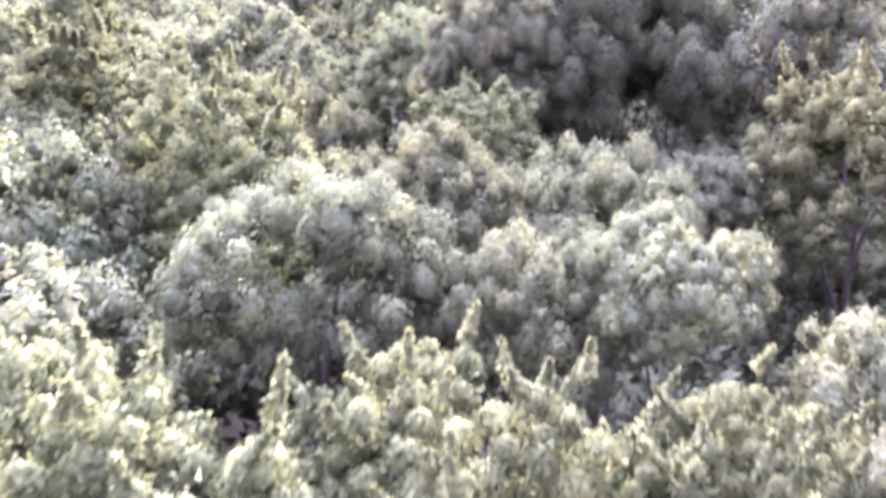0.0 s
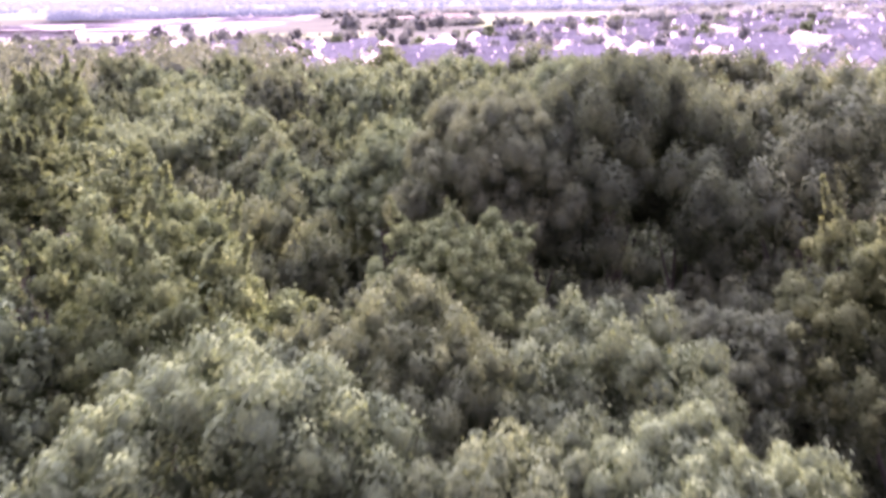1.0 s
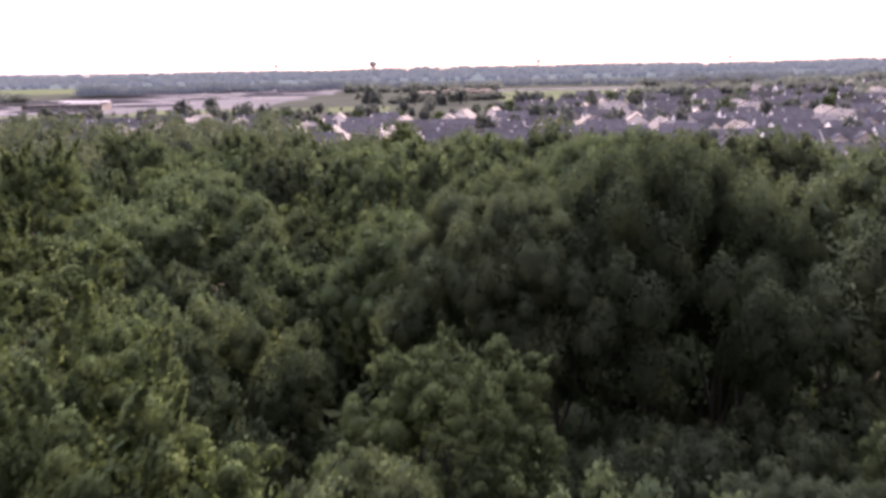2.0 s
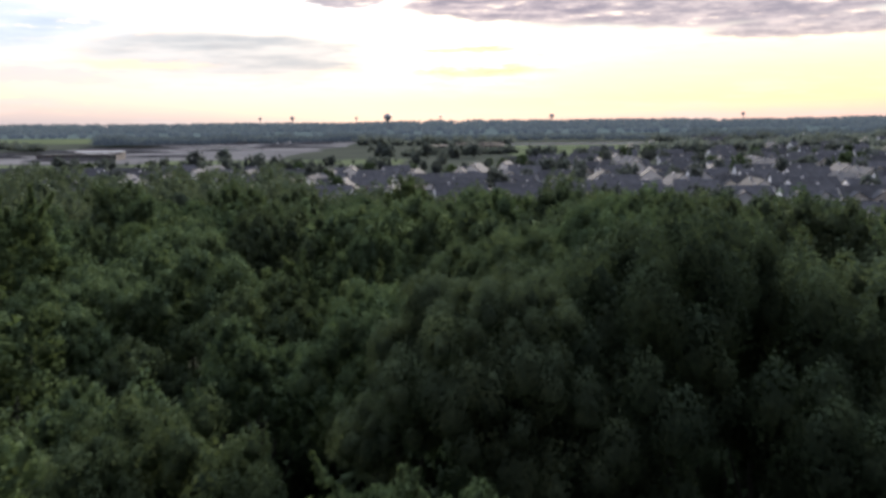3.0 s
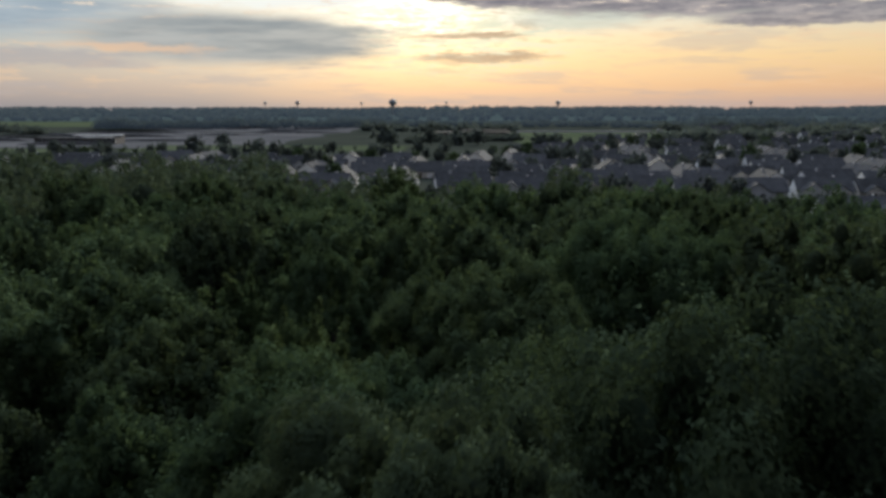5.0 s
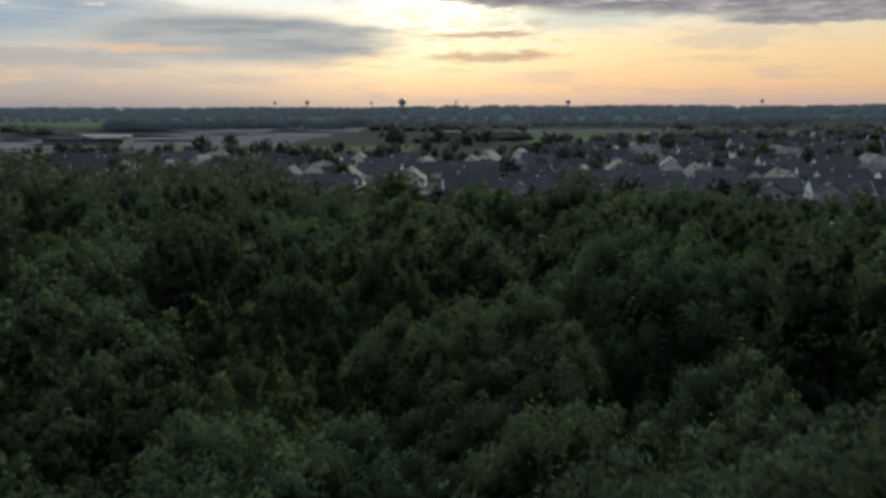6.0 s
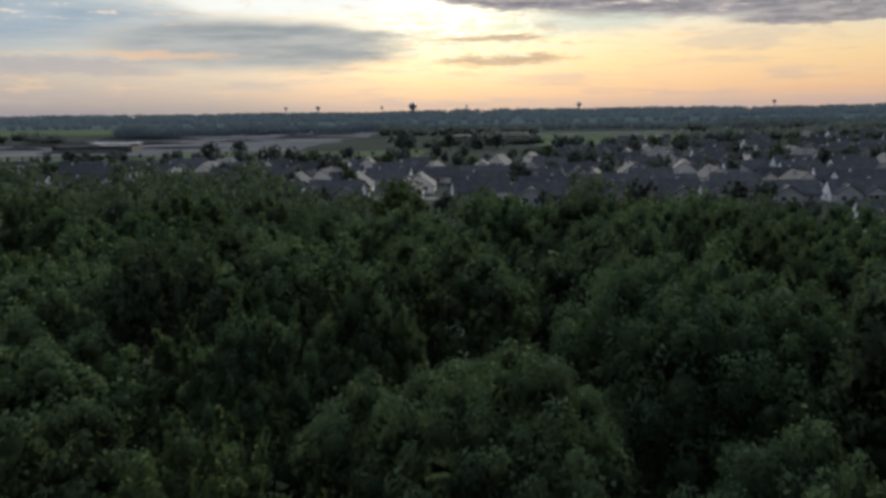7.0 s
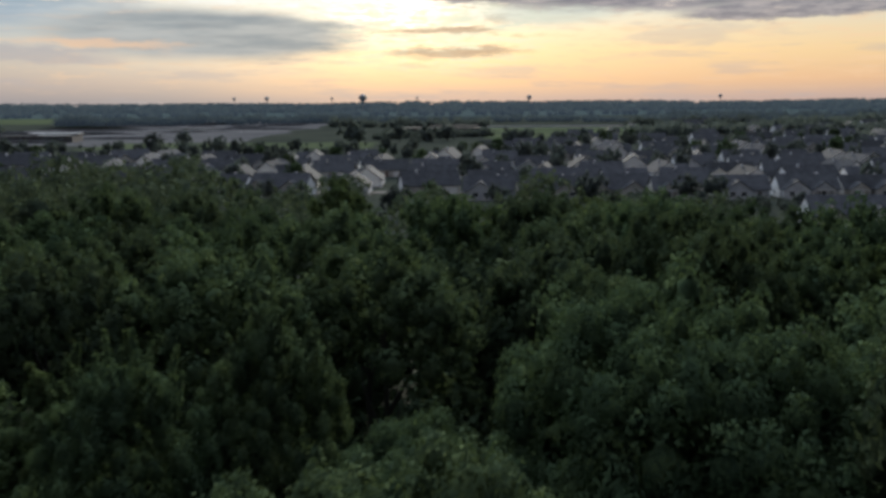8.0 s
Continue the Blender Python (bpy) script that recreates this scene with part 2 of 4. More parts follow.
def tube(bm, points, radii, sides=7):
    """A tapering limb through the points."""
    rings = []
    for i, (p, r) in enumerate(zip(points, radii)):
        a = Vector(points[max(i - 1, 0)])
        b = Vector(points[min(i + 1, len(points) - 1)])
        turn = (b - a).to_track_quat("Z", "Y").to_matrix()
        rings.append([bm.verts.new(Vector(p) + turn @ Vector((r * math.cos(t), r * math.sin(t), 0))) for t in (2 * math.pi * j / sides for j in range(sides))])
    for low, high in zip(rings, rings[1:]):
        for j in range(sides):
            bm.faces.new((low[j], low[(j + 1) % sides], high[(j + 1) % sides], high[j]))
    bm.faces.new(reversed(rings[0])), bm.faces.new(rings[-1])
    return bm


# ---- trees ----
def ball(level):
    bm = bmesh.new()
    bmesh.ops.create_icosphere(bm, subdivisions=level, radius=1.0)
    bm.verts.index_update()
    v = np.array([v.co[:] for v in bm.verts])
    f = np.array([[v.index for v in f.verts] for f in bm.faces])
    bm.free()
    return v, f


BALLS = {1: ball(1), 2: ball(2)}


def unit(a):
    return a / (np.linalg.norm(a, axis=-1, keepdims=True) + 1e-9)


def leaves(rng, centres, outward, length, width, tilt):
    """Pointed leaf sprays of three corners each, and the way that the foliage faces there."""
    n = len(centres)
    normal = unit(outward + rng.normal(0, tilt, (n, 3)))
    along = unit(np.cross(normal, rng.normal(0, 1, (n, 3))) + np.array([0, 0, 0.2]))
    side = unit(np.cross(normal, along))
    long = (length * rng.uniform(0.6, 1.4, n))[:, None]
    wide = (width * rng.uniform(0.7, 1.3, n))[:, None]
    corners = np.stack([centres - along * long * 0.4 - side * wide * 0.5, centres + along * long * 0.6, centres - along * long * 0.3 + side * wide * 0.5], 1)
    facing = np.repeat(unit(outward * 0.85 + normal * (0.20 if length < 0.04 else 0.12)), 3, axis=0)
    return corners.reshape(-1, 3), np.arange(n * 3).reshape(-1, 3), facing


def crown_arrays(seed, lobes, per_lobe, length, flat=1.0, lobe_size=(0.2, 0.33), plumes=(0.95, 1.4), core=0.72):
    """A crown of unit radius, whose top is at z = 0: lobes of foliage over a dome, uneven, with gaps, leaves all over them."""
    rng = np.random.default_rng(seed)
    i = np.arange(lobes) + 0.5
    z = 1 - 1.75 * i / lobes
    phi = i * 2.39996 + rng.normal(0, 0.4, lobes)
    r = np.sqrt(np.clip(1 - z * z, 0, 1))
    way = np.stack([r * np.cos(phi), r * np.sin(phi), z], 1)
    size = rng.uniform(*lobe_size, lobes) * rng.choice([0.6, 0.85, 1.0, 1.2], lobes)
    reach = rng.uniform(0.74, 1.04, lobes) + 0.10 * np.sin(3 * phi + seed) * r
    reach = np.where(rng.random(lobes) < 0.18, reach * 0.78, reach)
    centre = way * (reach - size * 0.6)[:, None] * np.array([1.12, 1.12, flat])
    centre[:, 2] -= flat * 0.86
    verts, tris, quads, facing, count = [], [], [], [], 0
    # the dense inside of the foliage
    bv, bf = BALLS[1 if lobes < 30 else 2]
    wob = 1 + 0.14 * np.sin(bv[:, :1] * 4.1 + seed) * np.sin(bv[:, 1:2] * 3.7) + rng.normal(0, 0.03, (len(bv), 1))
    heart = 0.44 if lobes > 30 else 0.54
    verts.append(bv * wob * heart * np.array([1, 1, 1.05 * flat]) + np.array([0, 0, -flat * 1.08]))
    tris.append(bf), facing.append(bv)
    count += len(bv)
    # each lobe has a dense core of foliage, a plume drawn in towards the tip
    plume = rng.uniform(*plumes, lobes)
    for j in range(lobes if core else 0):
        cv, cf = BALLS[1]
        bump = 1 + 0.14 * np.sin(cv[:, :1] * 5 + j) * np.sin(cv[:, 1:2] * 5 - j * 2) + rng.uniform(-0.24, 0.14, (len(cv), 1))
        taper = 1 - 0.20 * np.clip(cv[:, 2], 0, 1)
        shift = rng.normal(0, 0.05, cv.shape)
        verts.append(centre[j] + (cv + shift) * bump * np.stack([taper, taper, np.where(cv[:, 2] > 0, plume[j], 1.0)], 1) * size[j] * core * (1 if z[j] > 0.1 else 0.86))
        tris.append(cf + count), facing.append(unit(cv + rng.normal(0, 0.55, cv.shape)))
        count += len(cv)
    # leaves on the lobes, most on the upper and outer side
    dense = np.where(z < -0.45, 0.2, np.where(z < 0.0, 0.62, 1.08)) * (size / size.mean()) ** 1.7
    which = np.repeat(np.arange(lobes), np.maximum(4, per_lobe * dense).astype(int))
    n = len(which)
    d = unit(rng.normal(0, 1, (n, 3)) + way[which] * 0.55 + np.array([0, 0, 0.42]))
    rough = 0.90 + 0.15 * np.sin(d[:, 0] * 6 + which) * np.sin(d[:, 1] * 6 - which * 2) - np.abs(rng.normal(0, 0.10, n)) + 0.06
    rough += (rng.random(n) < 0.05) * rng.uniform(0.05, 0.20, n)
    taper = 1 - 0.20 * np.clip(d[:, 2], 0, 1)
    shape = np.stack([taper, taper, np.where(d[:, 2] > 0, plume[which], 1.0)], 1)
    at = centre[which] + d * (size[which] * rough)[:, None] * shape
    # leaves on the inside mass too, seen between the lobes
    m = per_lobe * 5
    e = unit(rng.normal(0, 1, (m, 3)) + np.array([0, 0, 0.6]))
    at = np.concatenate([at, e * np.array([0.46, 0.46, 0.50 * flat]) * rng.uniform(0.85, 1.15, (m, 1)) + np.array([0, 0, -flat * 1.05])])
    d = np.concatenate([d, e])
    drop = np.percentile(at[:, 2], 99.96)
    at[:, 2] -= drop
    centre[:, 2] -= drop
    for v in verts:
        v[:, 2] -= drop
    lv, lf, ln = leaves(rng, at, d, length, length * 0.75, 0.4)
    verts.append(lv), quads.append(lf + count), facing.append(ln)
    return np.concatenate(verts), np.concatenate(tris), np.concatenate(quads), np.concatenate(facing)


def billow_arrays(seed, boughs, lobes, per_lobe, length, bough_size=(0.30, 0.42), lobe_size=(0.115, 0.18), plumes=(1.05, 1.6), flat=0.95, core=0.54, shoots=0, shoot_tall=(0.16, 0.36), ragged=0.10, cone=0.0):
    """A crown of unit radius, whose top is at z = 0: boughs over a dome with deep gaps between them, each bough a heap of small upright billows of leaves."""
    rng = np.random.default_rng(seed)
    i = np.arange(boughs) + 0.5
    z = 1 - 1.55 * i / boughs
    phi = i * 2.39996 + rng.normal(0, 0.35, boughs)
    r = np.sqrt(np.clip(1 - z * z, 0, 1))
    way = np.stack([r * np.cos(phi), r * np.sin(phi), z], 1)
    big = rng.uniform(*bough_size, boughs) * rng.choice([0.8, 1.0, 1.12], boughs)
    reach = rng.uniform(0.84, 1.08, boughs) * np.where(rng.random(boughs) < 0.2, 0.8, 1.0)
    heart = way * (reach - big * 0.85)[:, None] * np.array([1.14, 1.14, flat])
    if cone:
        rise = np.clip((z + 0.55) / 1.55, 0, 1)
        heart[:, :2] *= (1 - cone * rise)[:, None]
        big = big * (1 - 0.55 * cone * rise)
    # the billows of each bough, spread over its outer and upper side
    j = np.repeat(np.arange(boughs), lobes)
    q = np.tile(np.arange(lobes) + 0.5, boughs)
    c = 1 - 1.2 * q / lobes
    turn = q * 2.39996 + j * 1.7 + rng.normal(0, 0.3, len(j))
    axis = unit(way * 0.75 + np.array([0, 0, 0.65]))[j]
    side = unit(np.cross(axis, np.array([0.31, 0.92, 0.22])))
    across = np.cross(axis, side)
    flatness = np.sqrt(np.clip(1 - c * c, 0, 1))
    e = unit(axis * c[:, None] + side * (flatness * np.cos(turn))[:, None] + across * (flatness * np.sin(turn))[:, None] + rng.normal(0, 0.14, (len(j), 3)))
    size = rng.uniform(*lobe_size, len(j)) * rng.choice([0.72, 0.9, 1.0, 1.22], len(j))
    centre = heart[j] + e * (big[j] * rng.uniform(0.76, 1.14, len(j)))[:, None]
    gap = np.linalg.norm(centre[:, None] - heart[None], axis=2) / big[None]
    gap[np.arange(len(j)), j] = 9
    keep = gap.min(1) > 0.62
    j, e, size, centre = j[keep], e[keep], size[keep], centre[keep]
    out = unit(e + way[j] * 0.35)
    order = np.argsort(-centre[:, 2])
    j, e, size, centre, out = j[order], e[order], size[order], centre[order], out[order]
    plume = rng.uniform(*plumes, len(j))
    verts, tris, quads, facing, count = [], [], [], [], 0

    def lump(at, shape, level, rough):
        nonlocal count
        cv, cf = BALLS[level]
        bump = 1 + rng.uniform(-0.20, 0.12, (len(cv), 1))
        verts.append(at + (cv + rng.normal(0, 0.05, cv.shape)) * bump * shape)
        tris.append(cf + count), facing.append(unit(cv + rng.normal(0, rough, cv.shape)))
        count += len(cv)

    for h, b in zip(heart, big):
        lump(h - np.array([0, 0, b * 0.15]), np.array([b, b, b]) * 0.36, 1, 0.9)
    for at, b, p in zip(centre, size, plume):
        lump(at - np.array([0, 0, b * 0.12]), np.array([b, b, b * (0.4 + 0.6 * p)]) * core, 1, 0.5)
    # leaves: thick on the billows' crests and outer sides, thin underneath
    dense = np.where(out[:, 2] < -0.25, 0.6, np.where(out[:, 2] < 0.1, 0.9, 1.05)) * (size / size.mean()) ** 1.8
    k = np.repeat(np.arange(len(j)), np.maximum(4, per_lobe * dense).astype(int))
    n = len(k)
    d = unit(rng.normal(0, 1, (n, 3)) + out[k] * 0.4 + np.array([0, 0, 0.15]))
    rough = 0.96 + 0.13 * np.sin(d[:, 0] * 7 + k) * np.sin(d[:, 1] * 7 - k * 2) - np.abs(rng.normal(0, ragged, n)) + (rng.random(n) < 0.07) * rng.uniform(0.05, 0.32, n)
    taper = 1 - 0.22 * np.clip(d[:, 2], 0, 1)
    at = centre[k] + d * (size[k] * rough)[:, None] * np.stack([taper, taper, np.where(d[:, 2] > 0, plume[k], 1.0)], 1)
    # broader sprays deep in each billow close it
    w = np.repeat(np.arange(len(j)), max(12, per_lobe // 5))
    g = unit(rng.normal(0, 1, (len(w), 3)))
    inner = centre[w] + g * (size[w] * rng.uniform(0.45, 0.78, len(w)))[:, None] * np.stack([np.ones(len(w)), np.ones(len(w)), np.where(g[:, 2] > 0, plume[w], 1.0)], 1)
    # and others round the heart of each bough
    b = np.repeat(np.arange(boughs), max(40, per_lobe))
    f = unit(rng.normal(0, 1, (len(b), 3)) + way[b] * 0.3)
    inner = np.concatenate([inner, heart[b] + f * (big[b] * rng.uniform(0.42, 0.86, len(b)))[:, None]])
    g = np.concatenate([g, f])
    drop = np.percentile(at[:, 2], 99.9)
    inner[:, 2] -= drop
    at[:, 2] -= drop
    centre[:, 2] -= drop
    for v in verts:
        v[:, 2] -= drop
    sprays = [(at, d, length, 0.36), (inner, g, min(length * 1.7, 0.085), 0.5)]
    if shoots:
        sprays.append(shoot_points(rng, centre, size, out, shoots, length, shoot_tall))
    for pts, outward, long, tilt in sprays:
        lv, lf, ln = leaves(rng, pts, outward, long, long * 0.75, tilt)
        verts.append(lv), quads.append(lf + count), facing.append(ln)
        count += len(lv)
    return np.concatenate(verts), np.concatenate(tris), np.concatenate(quads), np.concatenate(facing)


def shoot_points(rng, centre, size, way, shoots, length, heights):
    """Leaves along upright shoots that stand out of the crown."""
    pts, out = [], []
    upper = max(2, len(centre) // 3)
    for _ in range(shoots):
        j = rng.integers(0, upper)
        root = centre[j] + np.array([0, 0, size[j] * 0.95]) + rng.normal(0, 0.05, 3)
        lean = unit(way[j] * 1.1 + np.array([0, 0, 0.8]) + rng.normal(0, 0.3, 3))
        tall, steps = rng.uniform(*heights), 100
        f = np.sort(rng.random(steps))
        around = unit(rng.normal(0, 1, (steps, 3)))
        pts.append(root + lean * (f * tall)[:, None] + around * (0.045 * (1.1 - f))[:, None])
        out.append(unit(around + np.array([0, 0, 0.5])))
    return np.concatenate(pts), np.concatenate(out), length * 1.8, 0.4


def foliage_mesh(name, arrays, mat):
    v, f3, f4, facing = arrays
    me = mesh_from(name, v.tolist(), f3.tolist() + f4.tolist(), [mat], smooth=True)
    me.normals_split_custom_set_from_vertices(unit(facing).tolist())
    return me


def trunk_mesh(name, seed):
    """A trunk of unit height that forks into limbs, tapered, for a crown whose radius is a fifth of the height."""
    rng = random.Random(seed)
    bm = bmesh.new()
    lean = rng.uniform(-0.02, 0.02)
    tube(bm, [(0, 0, 0), (lean * 0.4, 0.004, 0.03), (lean, 0.01, 0.35), (lean * 1.5, 0, 0.62), (lean * 2, 0, 0.86)], [0.024, 0.017, 0.014, 0.010, 0.003], 8)
    for i in range(6):
        a, h = i * 2.4 + rng.uniform(-0.4, 0.4), 0.48 + 0.06 * i + rng.uniform(-0.02, 0.02)
        c, s, out = math.cos(a), math.sin(a), rng.uniform(0.09, 0.14) * (1 - 0.07 * i)
        tube(bm, [(lean, 0, h), (c * out * 0.5, s * out * 0.5, h + 0.07), (c * out, s * out, h + 0.17 - 0.008 * i)], [0.008, 0.006, 0.0015], 5)
    me = bpy.data.meshes.new(name)
    bm.to_mesh(me)
    bm.free()
    me.materials.append(BARK)
    return me


TRUNKS = [trunk_mesh("trunk", s) for s in (3, 8)]
NEAR = dict(boughs=16, lobes=10, per_lobe=240, length=0.027)
MID = dict(boughs=14, lobes=9, per_lobe=60, length=0.046, lobe_size=(0.12, 0.19))
FAR = dict(boughs=11, lobes=7, per_lobe=44, length=0.070, lobe_size=(0.14, 0.21))
YARD = dict(lobes=24, per_lobe=38, length=0.14, lobe_size=(0.24, 0.34))
KINDS = {
    "oak": (LEAF_OAK, dict(), "broadleaf tree with a dense billowing grey-green crown"),
    "light": (LEAF_LIGHT, dict(shoots=22, shoot_tall=(0.14, 0.28), plumes=(0.75, 1.05), core=0.48, ragged=0.16), "broadleaf tree with a light green crown and upright leafy shoots"),
    "spire": (LEAF_OAK, dict(shoots=18, shoot_tall=(0.13, 0.23), cone=0.5, plumes=(0.9, 1.2), core=0.48, ragged=0.14), "narrow broadleaf tree with tall leafy shoots on its top"),
    "garden": (LEAF_HAZED, dict(lobe_size=(0.24, 0.34)), "small garden tree with a rounded crown, greyed for haze"),
    "dark": (LEAF_DARK, dict(plumes=(1.1, 1.7)), "tall broadleaf tree with a broad dark green crown"),
}
CROWNS = {}


def crown_for(kind, level, number):
    key = kind, level, number
    if key not in CROWNS:
        mat, extra, _ = KINDS[kind]
        seed = 17 + number * 5 + len(kind)
        if level == "yard":
            options = dict(YARD, flat=0.95)
            CROWNS[key] = foliage_mesh("crown", crown_arrays(seed, **options), mat)
        else:
            options = dict(extra, **{"close": NEAR, "near": NEAR, "mid": MID, "far": FAR}[level])
            if level == "close":
                options.update(boughs=26, lobes=9, per_lobe=560, length=0.018, lobe_size=(0.10, 0.165), bough_size=(0.22, 0.34))
            if kind in ("light", "spire") and level == "near":
                options.update(boughs=19, lobes=12, per_lobe=165, length=0.027, lobe_size=(0.085, 0.135))
            if level == "far":
                options["shoots"] = 0
            CROWNS[key] = foliage_mesh("crown", billow_arrays(seed, **options), mat)
    return CROWNS[key]


def tree(name, kind, level, number, x, y, top, radius, turn, tall=1.0, group="trees of the wood"):
    root = new(name)
    root.location = (x, y, 0)
    tagged(root, KINDS[kind][2], "tree", group)
    trunk = new("trunk", TRUNKS[number % 2])
    trunk.parent = root
    trunk.scale = (radius * 3.6, radius * 3.6, top * 0.95)
    trunk.rotation_euler = (0, 0, turn)
    crown = new("crown", crown_for(kind, level, number))
    crown.parent = root
    crown.location = (0, 0, top)
    crown.scale = (radius, radius, radius * tall)
    crown.rotation_euler = (0, 0, turn)
    return root


# crowns that stand out: x, y, top, radius, kind
STANDING = [
    (-3.0, 21.2, 23.8, 3.2, "oak"), (-0.5, 24.1, 23.9, 2.5, "oak"), (4.2, 24.6, 23.3, 3.0, "oak"), (1.8, 20.6, 22.6, 2.4, "oak"),
    (5.0, 19.4, 22.9, 2.0, "oak"), (8.6, 29.4, 21.3, 1.9, "dark"), (-5.2, 12.6, 23.0, 4.0, "light"), (0.4, 13.6, 22.3, 3.4, "light"),
    (4.8, 13.2, 22.0, 2.6, "light"), (9.6, 16.4, 22.2, 2.6, "oak"), (13.3, 29.8, 24.0, 3.5, "light"), (1.0, 32.6, 23.3, 2.7, "light"),
    (-7.2, 30.4, 24.3, 4.1, "light"), (-12.6, 26.6, 23.6, 3.6, "oak"), (12.4, 32.2, 18.0, 3.0, "dark"), (12.8, 24.0, 17.4, 3.0, "dark"), (-9.5, 19.0, 22.6, 3.6, "oak"),
    (6.4, 35.4, 20.0, 2.8, "dark"), (9.8, 36.6, 20.2, 3.0, "dark"), (12.8, 37.4, 20.4, 3.0, "dark"), (3.4, 35.6, 19.4, 2.4, "dark"),
    (6.9, 41.2, 27.3, 5.0, "dark"), (5.0, 49.6, 24.6, 3.4, "oak"), (15.0, 43.0, 27.0, 4.8, "dark"), (15.6, 59.0, 26.3, 4.2, "dark"),
    (2.6, 39.0, 26.0, 3.2, "dark"), (-1.0, 49.6, 23.9, 3.2, "oak"), (-4.0, 64.4, 23.7, 2.6, "spire"), (-1.1, 67.4, 24.4, 2.3, "spire"),
    (2.8, 55.6, 25.1, 3.2, "oak"), (8.4, 63.8, 25.4, 3.8, "oak"), (12.0, 65.6, 24.8, 3.6, "oak"), (-9.2, 61.6, 22.0, 3.8, "oak"),
    (-13.0, 66.8, 22.7, 4.0, "oak"), (-13.8, 81.0, 23.7, 4.2, "dark"), (-6.6, 82.0, 23.8, 4.2, "oak"), (-21.8, 87.0, 21.8, 4.2, "oak"),
    (-18.0, 48.6, 23.4, 4.4, "light"), (-6.6, 40.6, 22.4, 3.6, "oak"), (0.2, 86.0, 23.6, 4.4, "oak"), (20.0, 100.0, 22.4, 4.6, "oak"),
    (23.0, 134.0, 20.9, 4.4, "oak"), (29.0, 128.5, 20.7, 4.2, "oak"), (34.4, 126.0, 20.3, 4.0, "dark"), (40.0, 123.0, 19.6, 4.2, "oak"), (47.0, 119.0, 19.0, 4.6, "dark"),
]


# hollows in the canopy, where the trees stay lower: x, y, radius
HOLLOWS = [(9.2, 25.6, 2.8), (3.0, 69.0, 5.0), (2.6, 75.0, 5.5), (-6.5, 68.5, 3.0), (8.5, 32.5, 3.8), (-2.4, 38.0, 3.4), (-8.0, 70.0, 3.5), (-12, 37, 4)]


def wood_edge(x):
    """How far the wood reaches at x."""
    return 146 - 0.55 * x + min(max(x, 0), 30) * 0.3 + 9 * math.sin(x * 0.11) + 5 * math.sin(x * 0.31)


def build_wood():
    rng = random.Random(11)
    placed = [s[:4] for s in STANDING]
    numbers = {"oak": 4, "light": 3, "dark": 3, "spire": 2}
    spots = list(STANDING)
    for _ in range(17000):
        y = rng.uniform(-30, 215)
        x = rng.uniform(-0.60 * max(y, 0) - 34, 0.60 * max(y, 0) + 36)
        if y > wood_edge(x):
            continue
        near = y < 70
        radius = rng.choice((2.6, 3.2, 3.8, 4.6)) * rng.uniform(0.92, 1.1) if near else rng.choice((3.2, 4.0, 4.8, 5.6)) * rng.uniform(0.92, 1.1)
        if any((x - a) ** 2 + (y - b) ** 2 < (0.86 * (radius + d)) ** 2 for a, b, _, d in placed):
            continue
        top = 22.3 + 1.2 * noise.noise(Vector((x * 0.04, y * 0.04, 0))) * 2 + rng.uniform(-1.7, 1.3)
        if y > 80:
            top -= (y - 80) * (0.030 if x > 12 else 0.019 if x > -4 else 0.011 if x > -22 else 0.004)
        if x < -8 and y > 40:
            top -= 0.6
        if y < 8:
            top -= 2.2
        if any((x - a) ** 2 + (y - b) ** 2 < c * c for a, b, c in HOLLOWS):
            top -= 5.0
        kind = rng.choices(("oak", "light", "dark"), (5, 2, 2))[0]
        placed.append((x, y, top, radius))
        spots.append((x, y, top, radius, kind))
    spots.sort(key=lambda s: (s[0] - 3) ** 2 + (s[1] - 58) ** 2 if s not in STANDING else -1)
    beyond = []
    for i, (x, y, top, radius, kind) in enumerate(spots):
        if i >= 300:
            beyond.append((x, y, top, radius))
            continue
        level = "close" if top > 25.8 and abs(x - 5) < 4 and 30 < y < 48 else "near" if 10 < y < 34 and abs(x - 1.5) < 4 + 0.30 * y or 34 <= y < 69 and abs(x - 3) < 9.5 or 34 <= y < 50 and abs(x - 4) < 13 else "mid" if 4 < y < 92 and abs(x - 2) < 0.5 * y + 9 else "far"
        tall = rng.uniform(0.92, 1.12) if i < len(STANDING) else rng.uniform(1.05, 1.35)
        if kind == "spire":
            tall = 1.5
        tree("tree", kind, level, rng.randrange(numbers[kind]), x, y, top, radius, rng.uniform(0, 6.28), tall)
    return beyond


